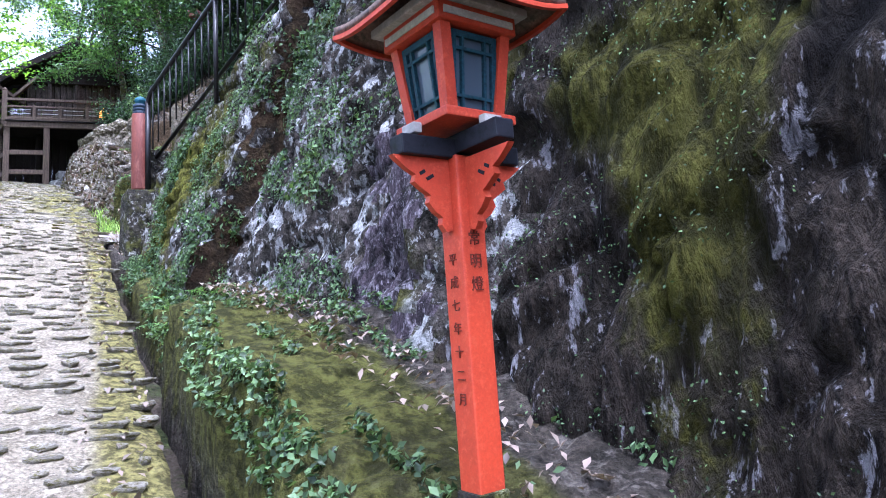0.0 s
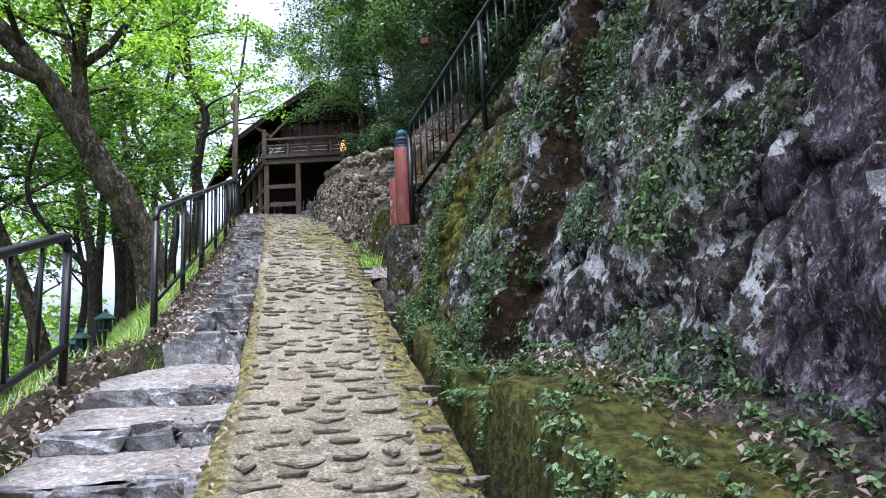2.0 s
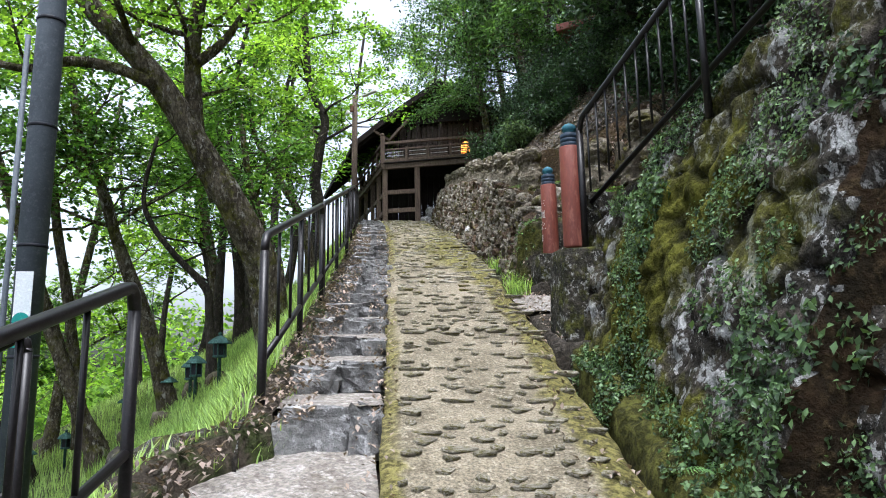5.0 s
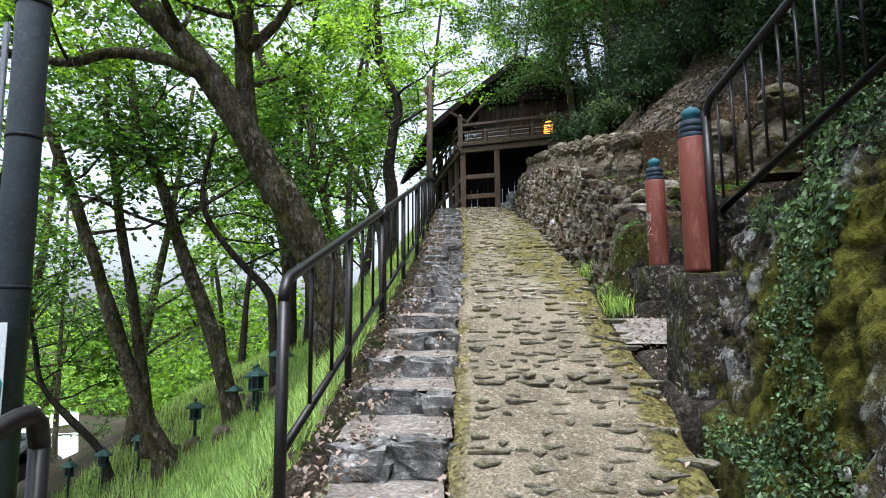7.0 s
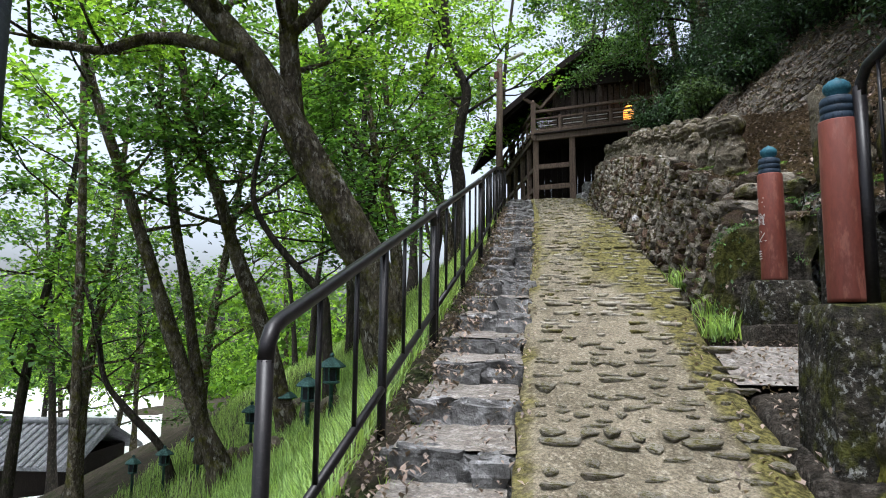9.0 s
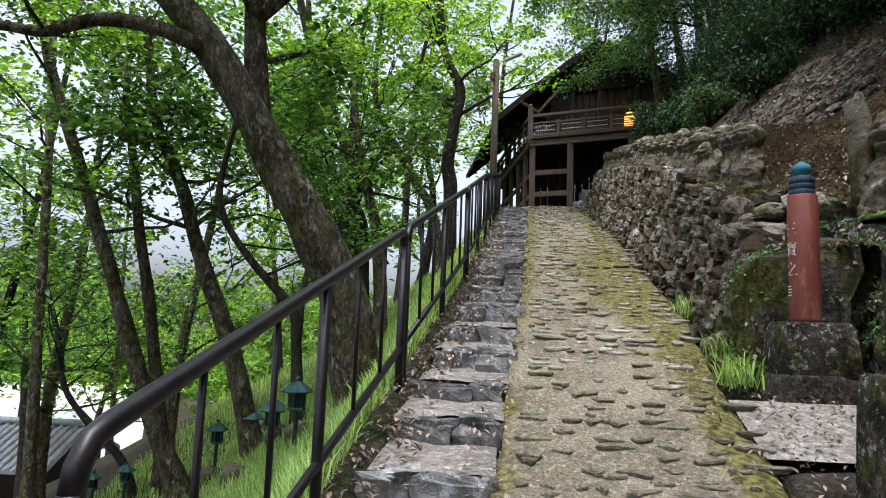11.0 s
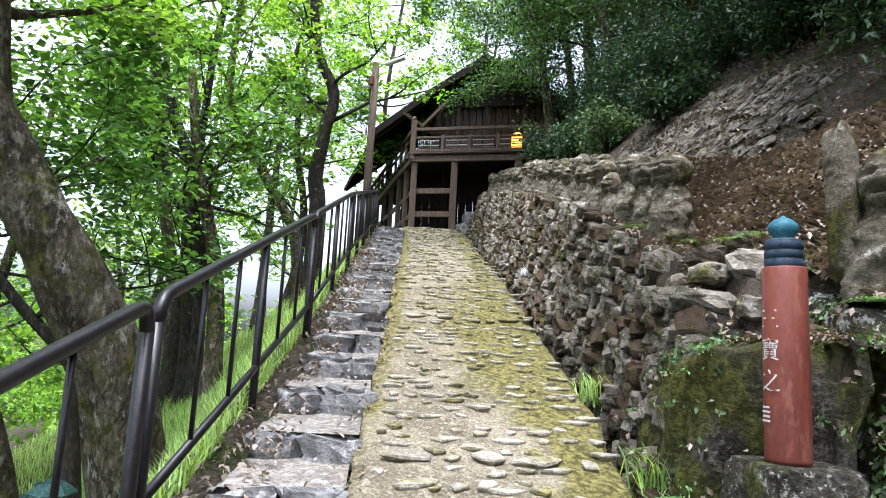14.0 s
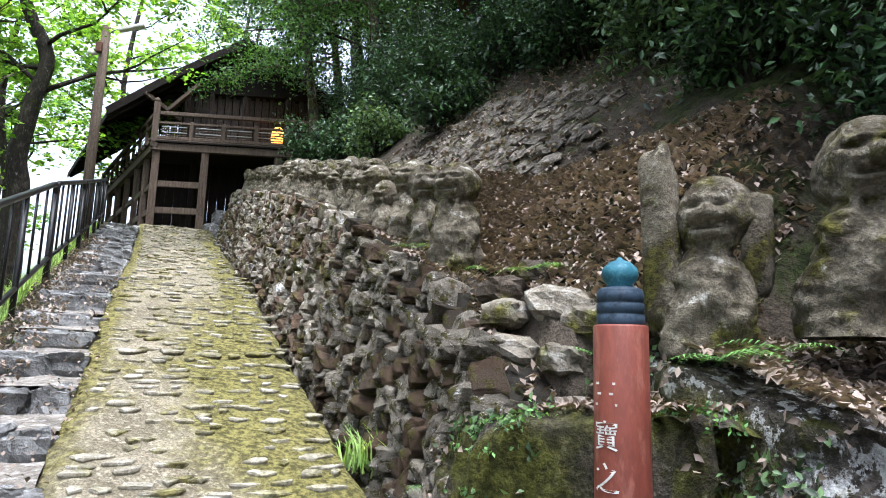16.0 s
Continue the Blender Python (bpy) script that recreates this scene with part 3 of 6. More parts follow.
WALL_C_PTS = np.array([tuple(v) for v in verts])

# ---------------------------------------------------------------- stone rubble wall beside the ramp: backing
def wall_b(u, h):
    """Line of the rubble wall's face."""
    return R_EDGE(u) + .27 + .05 * smooth(3, 8, u) + .24 * max(h, -.2)


TOP_B = lin((2.2, 2.6, 3.3, 4.5, 9, 17), (.62, .78, .98, 1.02, 1.05, 1.0))
verts, faces = [], []
us = axis_steps([(2.2, 17.5, .12)])
for u in us:
    for k in range(9):
        h = -.4 + (TOP_B(u) + .4) * min(k, 7) / 7
        p = W(u, wall_b(u, h) + .05 + (.6 if k == 8 else 0), h - (.05 if k == 8 else 0))
        p -= RT3 * .03 * lump(p, 5, 2)
        verts.append(p)
for i in range(len(us) - 1):
    for j in range(8):
        faces.append((i * 9 + j, (i + 1) * 9 + j, (i + 1) * 9 + j + 1, i * 9 + j + 1))
# joint soil, its colour lowered further for the shade deep between stones
M_JOINT_SHADE = surface("shaded_joint_soil", (.014, .012, .009), (.022, .019, .015), (.008, .007, .005), 4, 30, .95, .8, .02, moss=(.035, .04, .010), moss_lo=.52, moss_hi=.66)
rubble = raw("wall_rubble", verts, faces, M_JOINT_SHADE, smoothed=True)
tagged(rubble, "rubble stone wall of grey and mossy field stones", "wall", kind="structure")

# ---------------------------------------------------------------- steps beside the ramp
STEPS = [-7.3, -6.65, -6.0, -5.4, -4.9, -4.3, -3.7, -3.1, -2.5, -1.62, -.9, -.25, .3, .87, 1.4, 1.95, 2.5, 3.1, 3.65, 4.2]
while STEPS[-1] < 15.4:
    STEPS.append(STEPS[-1] + .57)
rng = random.Random(4)
STEP_TOP = {}
for i, u0 in enumerate(STEPS[:-1]):
    u1 = STEPS[i + 1]
    topz = G(u0) + (-.09 if u0 < -2 else .045) + rng.uniform(-.012, .012)
    STEP_TOP[u0] = topz
    near = u0 < 6
    st = thing("stone_step", "worn grey stone step with rough edge stones" if i != 8 else "broad flat stone landing with boulder edge", "step", Z(u0, (L_EDGE(u0) + S_EDGE(u0)) / 2, topz - .2), "steps beside the ramp")
    inv = Matrix.Translation(-st.location)
    l, r = S_EDGE(u0 + .1) + .0, L_EDGE(u0 + .1) + .01
    if i == 8:
        l = -2.05
    tilt_up = .16 if i == 8 else (.085 if u0 < -2 else .05)
    # tread
    vs, fs = [], []
    nu, nw = max(4, int((u1 - u0 + .1) / .06)), 14
    for a in range(nu + 1):
        for b in range(nw + 1):
            u, v = u0 + .1 + (u1 + .12 - u0 - .1) * a / nu, l + (r - l) * b / nw
            p = Z(u, v, topz - .012)
            p.z += tilt_up * a / nu + .015 * lump(p, 4) + .008 * lump(p, 12) - (.05 if b == 0 else 0)
            vs.append(inv @ p)
    for a in range(nu):
        for b in range(nw):
            q = a * (nw + 1) + b
            fs.append((q, q + 1, q + nw + 2, q + nw + 1))
    raw("tread", vs, [tuple(reversed(f)) for f in fs], M_TREAD, st, smoothed=True)
    # edge stones
    v = l + .02
    k = 0
    while v < r - .06:
        w = rng.uniform(.22, .46) if near else rng.uniform(.3, .5)
        if r - v - w < .12:
            w = r - v
        hgt = .14 if i == 9 else rng.uniform(.075, .11)
        sv, sf = pebble(1000 + i * 17 + k, .085 + rng.uniform(-.02, .025), w * .52, hgt, 10, 16, .5, .42)
        skew = rng.uniform(-.05, .03)
        m = inv @ plan_pose(Z(u0 + .09 + skew, v + w / 2, topz - hgt * 1.18 + rng.uniform(-.005, .015)), math.pi / 2 + rng.uniform(-.12, .12))
        raw("edge_stone", [m @ q for q in sv], sf, M_STEP, st)
        v += w - .01
        k += 1

# soil cheeks under the steps
verts, faces = [], []
us = axis_steps([(-9, 16.5, .2)])
for u in us:
    l = S_EDGE(u)
    row = [(L_EDGE(u) - .01, -.46), (l + .1, -.46), (l + .02, -.04), (l - .22, -.06), (l - .42, -.35)]
    for v, h in row:
        p = W(u, v, h)
        p.z += .05 * lump(p, 3, 7)
        verts.append(p)
for i in range(len(us) - 1):
    for j in range(4):
        faces.append((i * 5 + j, i * 5 + j + 1, (i + 1) * 5 + j + 1, (i + 1) * 5 + j))
verge = raw("ground_verge", verts, [tuple(f) for f in faces], M_SOIL, smoothed=True)
tagged(verge, "soil verge with fallen leaves under the steps", "ground", kind="structure")
# mossy low kerb of the grass bank beside the landing
bm = bmesh.new()
vs, fs = [], []
for i, (u, v, z) in enumerate([(-1.75, -1.72, 1.05), (-1.55, -2.0, 1.0), (-1.2, -2.3, .92), (-.7, -2.6, .8), (0.0, -2.9, .75)]):
    c = Z(u, v, z)
    for k, (du, dz) in enumerate([(-.12, -.5), (-.10, -.12), (-.02, .02), (.14, .05), (.3, -.1), (.3, -.5)]):
        p = c + AX3 * du + UP * dz
        p += Vector((lump(p, 5, 1), lump(p, 5, 2), lump(p, 5, 3))) * .035
        vs.append(p)
    if i:
        fs += [((i - 1) * 6 + k, i * 6 + k, i * 6 + k + 1, (i - 1) * 6 + k + 1) for k in range(5)]
bm.free()
tagged(raw("kerb_bank", vs, fs, M_CONC, smoothed=True), "mossy low retaining kerb under the grass bank", "kerb", kind="structure")

# ---------------------------------------------------------------- railing beside the steps
def rail_line(u):
    return S_EDGE(u) - .07


def rail_panel(u0, u1, first):
    a, b = W(u0, rail_line(u0), 0), W(u1, rail_line(u1), 0)
    ob = thing("stair_railing", "dark brown painted steel stair railing with thin balusters", "railing", a, "railing panels")
    inv = Matrix.Translation(-a)
    H = .93
    d = b - a
    loc = lambda s, h: inv @ (a + d * s + UP * h)
    c = .10 / d.length
    tube("top_rail", [loc(0, H - .10), loc(c * .12, H - .045), loc(c * .45, H - .008), loc(c, H)] + [loc(s, H) for s in (.25, .5, .75)] + [loc(1 - c, H), loc(1 - c * .45, H - .008), loc(1 - c * .12, H - .045), loc(1, H - .10)], .027, M_RAIL, ob, 12)
    tube("lower_rail", [loc(0, .20), loc(.5, .20), loc(1, .20)], .021, M_RAIL, ob, 10)
    for s in (0, .5, 1):
        tube("post", [loc(s, -.45), loc(s, H - .09 if s != .5 else H - .01)], .027 if s != .5 else .024, M_RAIL, ob, 10)
    for s in (1 / 6, 2 / 6, 4 / 6, 5 / 6):
        tube("baluster", [loc(s, .20), loc(s, H - .01)], .0115, M_RAIL, ob, 8)
    return ob


u = -1.36
while u < 15:
    rail_panel(u, min(u + 2.82, 15.6), u < 0)
    u += 2.9


def small_rail(name, a, b, H, label, nb, low=.2):
    ob = thing(name, label, "railing", a)
    d = Vector(b) - Vector(a)
    loc = lambda s, h: d * s + UP * h
    e = .09 / d.length
    tube("top_rail", [loc(0, H - .10), loc(e * .15, H - .04), loc(e * .5, H - .006), loc(e, H), loc(.5, H), loc(1 - e, H), loc(1 - e * .5, H - .006), loc(1 - e * .15, H - .04), loc(1, H - .10)], .027, M_RAIL, ob, 12)
    tube("lower_rail", [loc(0, low), loc(1, low)], .022, M_RAIL, ob, 10)
    for s in (0, .5, 1):
        tube("post", [loc(s, -.5), loc(s, H - .08 if s != .5 else H - .01)], .026, M_RAIL, ob, 10)
    for k in range(1, nb):
        if abs(k / nb - .5) > .05:
            tube("baluster", [loc(k / nb, low), loc(k / nb, H - .01)], .012, M_RAIL, ob, 8)
    return ob


small_rail("stair_railing", W(-2.49, -2.03, .02), W(-5.4, -2.40, .02), .82, "dark steel railing beside the lower steps", 8, .16)
small_rail("stair_railing", Z(-1.75, -2.75, .62), Z(-2.0, -4.4, -.35), .95, "black steel railing of the side stair", 6, .2)
small_rail("stair_railing", Z(.2, -3.75, -.25), Z(.0, -6.4, -.55), .95, "black steel railing of the side stair", 7, .2)

# ---------------------------------------------------------------- red posts with caps on blocks
def red_post(at, height, r, label, block, words):
    ob = thing("bollard_post", label, "post", at)
    bm = bmesh.new()
    lathe(bm, Matrix(), [(r * .985, 0), (r, .02), (r, height * .5), (r * .985, height - .006), (r * .95, height)], 28)
    part("shaft", bm, M_RED_OLD, ob, smoothed=True)
    bm = bmesh.new()
    z = height
    prof = [(r * .83, z)]
    for k in range(3):
        zz = z + .004 + k * .036
        prof += [(r * .86, zz), (r * .86, zz + .026), (r * .82, zz + .030), (r * .82, zz + .034)]
    prof += [(r * .78, z + .116), (r * .6, z + .122)]
    lathe(bm, Matrix(), prof, 28)
    part("collar", bm, M_BAND, ob, "dark blue ringed collar", True)
    bm = bmesh.new()
    z += .12
    lathe(bm, Matrix(), [(r * .52, z), (r * .46, z + .012), (r * .62, z + .026), (r * .68, z + .046), (r * .62, z + .066), (r * .4, z + .084), (r * .14, z + .094), (r * .04, z + .103)], 28)
    part("finial", bm, M_TEAL, ob, "teal onion-shaped cap", True)
    if words:
        face = Matrix.Rotation(radians(14), 4, "Z") @ Matrix(((-AX3.x, 0, -RT3.x, 0), (-AX3.y, 0, -RT3.y, 0), (0, 1, 0, 0), (0, 0, 0, 1)))
        for k, wd in enumerate(words):
            if wd:
                me = lettering(wd, .095, Matrix(), M_WHITE, ob)
                out = []
                for vt in me.data.vertices:
                    x, y, zz = vt.co
                    a = x / r
                    q = face @ Vector((math.sin(a) * r, y + height * .72 - k * .125, math.cos(a) * r + .0015 + (zz > 0) * .001))
                    vt.co = q
                me["label"] = "white brushed character"
    return ob


pA = Vector((-3.60, 7.31, 2.285))
pB = Vector((-4.38, 8.90, 2.505))
red_post(pA, .87, .092, "faded red round post with teal cap on a concrete block", None, ())
red_post(pB, .79, .088, "faded red round post with white characters on a mossy block", None, ("三", "寶", "之"))
# last character, too worn to read, as plain strokes
last = thing("worn_lettering", "worn white brush strokes on the red post", "lettering", pB)
for k in range(4):
    bm = bmesh.new()
    box(bm, Matrix.Translation(-RT3 * .0895 + UP * (.165 + k * .018)) @ plan_pose((0, 0, 0)), .002, .05 - .008 * (k % 2), .008)
    part("stroke", bm, M_WHITE, last)


def block(at, sx, sy, sz, label, mat, seed, taper=.06):
    vs, fs = pebble(seed, 1, 1, 1, 12, 24, .07, .16)
    out = []
    for q in vs:
        t = (q.z + 1) / 2
        k = 1 + taper * (1 - t)
        p = Vector((q.x * sx * .5 * k, q.y * sy * .5 * k, t * sz - .0))
        p += Vector((lump(p, 9, seed), lump(p, 9, seed + 2), 0)) * .012
        out.append(p)
    ob = raw("stone_block", out, fs, mat, smoothed=True)
    ob.matrix_world = plan_pose(at)
    return tagged(ob, label, "block")


block(Vector((pA.x, pA.y, 1.25)) + RT3 * .02, .36, .40, 1.035, "tall weathered concrete block under the red post", M_CONC, 31, .16)
block(Vector((pB.x, pB.y, 2.15)) + RT3 * .03 + AX3 * .02, .40, .38, .355, "square mossy concrete block under the red post", M_CONC, 33, .04)
block(Vector((pB.x, pB.y, 1.8)) + RT3 * .08 + AX3 * .02, .55, .42, .40, "low mossy boulder under the block", M_LEDGE, 35, .1)

# ---------------------------------------------------------------- side stair handrail above the tall wall
hd = Vector((.712, -.60, .365)).normalized()
h_top, h_low = Vector((-3.50, 7.28, 3.36)), Vector((-2.926, 6.962, 2.967)) - hd * .80
hr = thing("stair_railing", "black steel handrail climbing above the old wall", "railing", h_top - UP * 1.0)
inv = Matrix.Translation(-hr.location)
LEN = 7.5
d2 = Vector((.705, -.62, .34)).normalized()
tube("top_rail", [inv @ (h_top - UP * .16), inv @ (h_top - UP * .05 + hd * .01), inv @ (h_top + hd * .06), inv @ (h_top + hd * LEN)], .026, M_RAIL, hr, 10)
tube("lower_rail", [inv @ (h_low), inv @ (h_low + d2 * LEN)], .022, M_RAIL, hr, 10)
tube("post", [inv @ (h_top - UP * 1.15), inv @ (h_top - UP * .06)], .03, M_RAIL, hr, 10)
k = 0
s = .13
while s < LEN - .4:
    a = h_top + hd * s
    q = h_low + d2 * s
    thick = k % 11 == 10
    tube("post" if thick else "baluster", [inv @ (Vector((a.x, a.y, q.z - (.35 if thick else 0)))), inv @ a], .024 if thick else .009, M_RAIL, hr, 8)
    s += .145
    k += 1

# ---------------------------------------------------------------- vermilion lantern on a post
LZ = .164
lan = thing("post_lantern", "vermilion wooden lantern on a square post, black beams", "lantern", (-.088, 1.735, LZ))
lan.rotation_euler = (0, radians(-1.2), radians(38))
PW = .072
bm = bmesh.new()
box(bm, Matrix.Translation((0, 0, .385)), PW, PW, .77, .006)
part("post", bm, M_RED, lan)
bm = bmesh.new()
box(bm, Matrix.Translation((0, 0, -.03)), PW + .012, PW + .012, .10, .006)
part("foot", bm, M_CONC, lan, "grey stone foot")
# cross beams
for nm, rot in (("beam", 0), ("beam", 90)):
    bm = bmesh.new()
    box(bm, Matrix.Rotation(radians(rot), 4, "Z") @ Matrix.Translation((0, 0, .785 + (.012 if rot else 0))), .34, .052, .045, .004)
    part(nm, bm, M_BLACK, lan, "black painted beam")
    for sx in (-1, 1):
        bm = bmesh.new()
        box(bm, Matrix.Rotation(radians(rot), 4, "Z") @ Matrix.Translation((sx * .125, 0, .825)), .022, .05, .024, .003)
        part("bearing_block", bm, M_PLASTER, lan, "pale wooden block end")
# scalloped brackets
for k in range(4):
    bm = bmesh.new()
    outline = [(0.0, .0), (.0, -.20), (.018, -.205), (.03, -.185), (.026, -.165), (.045, -.15), (.062, -.125), (.055, -.105), (.075, -.09), (.098, -.07), (.092, -.05), (.115, -.035), (.14, -.012), (.15, 0)]
    front = [bm.verts.new((PW / 2 + x, -.009, .762 + z * .82)) for x, z in outline]
    back = [bm.verts.new((PW / 2 + x, .009, .762 + z * .82)) for x, z in outline]
    bm.faces.new(front)
    bm.faces.new(list(reversed(back)))
    for i in range(len(outline)):
        j = (i + 1) % len(outline)
        bm.faces.new((front[j], front[i], back[i], back[j]))
    bmesh.ops.rotate(bm, verts=bm.verts, matrix=Matrix.Rotation(k * math.pi / 2, 3, "Z"))
    bracket = part("bracket", bm, M_RED, lan)
    bm = bmesh.new()
    for dx, dz, w in ((.055, -.045, .022), (.075, -.035, .016)):
        for sy in (-1, 1):
            box(bm, Matrix.Rotation(k * math.pi / 2, 4, "Z") @ Matrix.Translation((PW / 2 + dx, sy * .0095, .762 + dz)) @ Matrix.Rotation(.5, 4, "Y"), w, .002, .008)
    part("carved_slot", bm, M_BLACK, bracket)
# box
B0, B1, ZB, ZT = .066, .088, .84, 1.05
def lantern_corner(sx, sy, z):
    t = (z - ZB) / (ZT - ZB)
    r = B0 + (B1 - B0) * t
    return Vector((sx * r, sy * r, z))
for sx, sy in ((1, 1), (1, -1), (-1, 1), (-1, -1)):
    p, q = lantern_corner(sx, sy, ZB), lantern_corner(sx, sy, ZT)
    bm = bmesh.new()
    ring0 = [bm.verts.new(p + Vector((dx * .014, dy * .014, 0))) for dx, dy in ((-1, -1), (1, -1), (1, 1), (-1, 1))]
    ring1 = [bm.verts.new(q + Vector((dx * .014, dy * .014, 0))) for dx, dy in ((-1, -1), (1, -1), (1, 1), (-1, 1))]
    for i in range(4):
        bm.faces.new((ring0[i], ring0[(i + 1) % 4], ring1[(i + 1) % 4], ring1[i]))
    part("corner_post", bm, M_RED, lan)
bm = bmesh.new()
box(bm, Matrix.Translation((0, 0, ZB + .006)), B0 * 2 + .07, B0 * 2 + .07, .022, .003)
part("sill", bm, M_RED, lan)
bm = bmesh.new()
box(bm, Matrix.Translation((0, 0, ZT + .02)), B1 * 2 + .05, B1 * 2 + .05, .045, .003)
head = part("head_beam", bm, M_RED, lan)
for k in range(4):
    rot = Matrix.Rotation(k * math.pi / 2, 4, "Z")
    bm = bmesh.new()
    box(bm, rot @ Matrix.Translation((0, -B1 - .028, ZT + .018)), .2, .004, .016)
    part("white_board", bm, M_WHITE, head, "white painted strip")
    tilt = math.atan2(B1 - B0, ZT - ZB)
    panel = rot @ Matrix.Translation((0, -(B0 + B1) / 2 + .004, (ZB + ZT) / 2)) @ Matrix.Rotation(tilt, 4, "X")
    bm = bmesh.new()
    box(bm, panel, (B0 + B1) - .03, .003, ZT - ZB - .01)
    pane = part("pane", bm, M_GLASS, lan, "greyish lantern pane")
    bm = bmesh.new()
    W2, H2 = (B0 + B1) / 2 - .012, (ZT - ZB) / 2 - .012
    for x, z, w, h in ((-W2 + .006, 0, .014, H2 * 2), (W2 - .006, 0, .014, H2 * 2), (0, H2 - .004, W2 * 2, .014), (0, -H2 + .004, W2 * 2, .014), (-W2 * .5, 0, .007, H2 * 2), (W2 * .5, 0, .007, H2 * 2), (0, H2 * .6, W2 * 2, .007), (0, -H2 * .55, W2 * 2, .007)):
        box(bm, panel @ Matrix.Translation((x, -.006, z)), w, .010, h)
    part("lattice", bm, surface("lantern_lattice_paint", (.015, .045, .06), (.02, .06, .075), (.01, .03, .04), 9, 50, .5, 0, 0) if k == 0 else bpy.data.materials["lantern_lattice_paint"], lan, "dark teal window lattice")
# roof: four curved slopes
bm = bmesh.new()
N = 10
def roof_pt(a, s, under):
    """a: -1..1 along an eave, s: 0 ridge to 1 eave."""
    half = .025 + (.20 - .025) * s
    lift = .022 * (abs(a) ** 3) * s ** 3
    z = ZT + .20 - .17 * s + .03 * s * s + lift - (.02 if under else 0)
    return Vector((a * half, -half, z))
grids = []
for k in range(4):
    rot = Matrix.Rotation(k * math.pi / 2, 4, "Z")
    for under in (0, 1):
        g = [[bm.verts.new(rot @ roof_pt(-1 + 2 * i / N, j / 8, under)) for i in range(N + 1)] for j in range(9)]
        for j in range(8):
            for i in range(N):
                f = (g[j][i], g[j + 1][i], g[j + 1][i + 1], g[j][i + 1])
                bm.faces.new(f if not under else tuple(reversed(f)))
        grids.append(g)
    t, b = grids[-2][8], grids[-1][8]
    for i in range(N):
        bm.faces.new((t[i], b[i], b[i + 1], t[i + 1]))
M_ROOFCU = surface("weathered_roof_metal", (.09, .07, .06), (.13, .09, .07), (.05, .045, .04), 6, 40, .6, .3, .005)
roof = part("roof", bm, M_ROOFCU, lan, "dark weathered metal roof", True)
for k in range(4):
    rot = Matrix.Rotation(k * math.pi / 2, 4, "Z")
    bm = bmesh.new()
    rings = [[bm.verts.new(rot @ (roof_pt(-1 + 2 * i / N, 1, True) + Vector((0, dy, dz)))) for dy, dz in ((-.004, -.013), (.008, -.013), (.008, -.002), (-.004, -.002))] for i in range(N + 1)]
    for ra, rb in zip(rings, rings[1:]):
        for m in range(4):
            bm.faces.new((ra[m], ra[(m + 1) % 4], rb[(m + 1) % 4], rb[m]))
    part("eave_board", bm, M_RED, roof, "red eave board")
bm = bmesh.new()
box(bm, Matrix.Translation((0, 0, ZT + .05)), .27, .27, .02, .004)
part("soffit", bm, M_PLASTER, lan, "pale underside boards")
bm = bmesh.new()
lathe(bm, Matrix.Translation((0, 0, ZT + .195)), [(.03, 0), (.03, .02), (.018, .03), (.03, .05), (.02, .075), (.003, .09)], 16)
part("finial", bm, M_BLACK, lan, smoothed=True)
# writing on the two faces towards the ramp
for word, face_turn, top, step, size in (("常明燈", 0, .575, .052, .036), ("平成七年十二月", -90, .53, .052, .030)):
    for k, ch in enumerate(word):
        m = Matrix.Rotation(radians(face_turn), 4, "Z") @ Matrix.Translation((0, -PW / 2 - .001, top - k * step)) @ Matrix.Rotation(radians(90), 4, "X")
        lettering(ch, size, m, M_INK, lan)

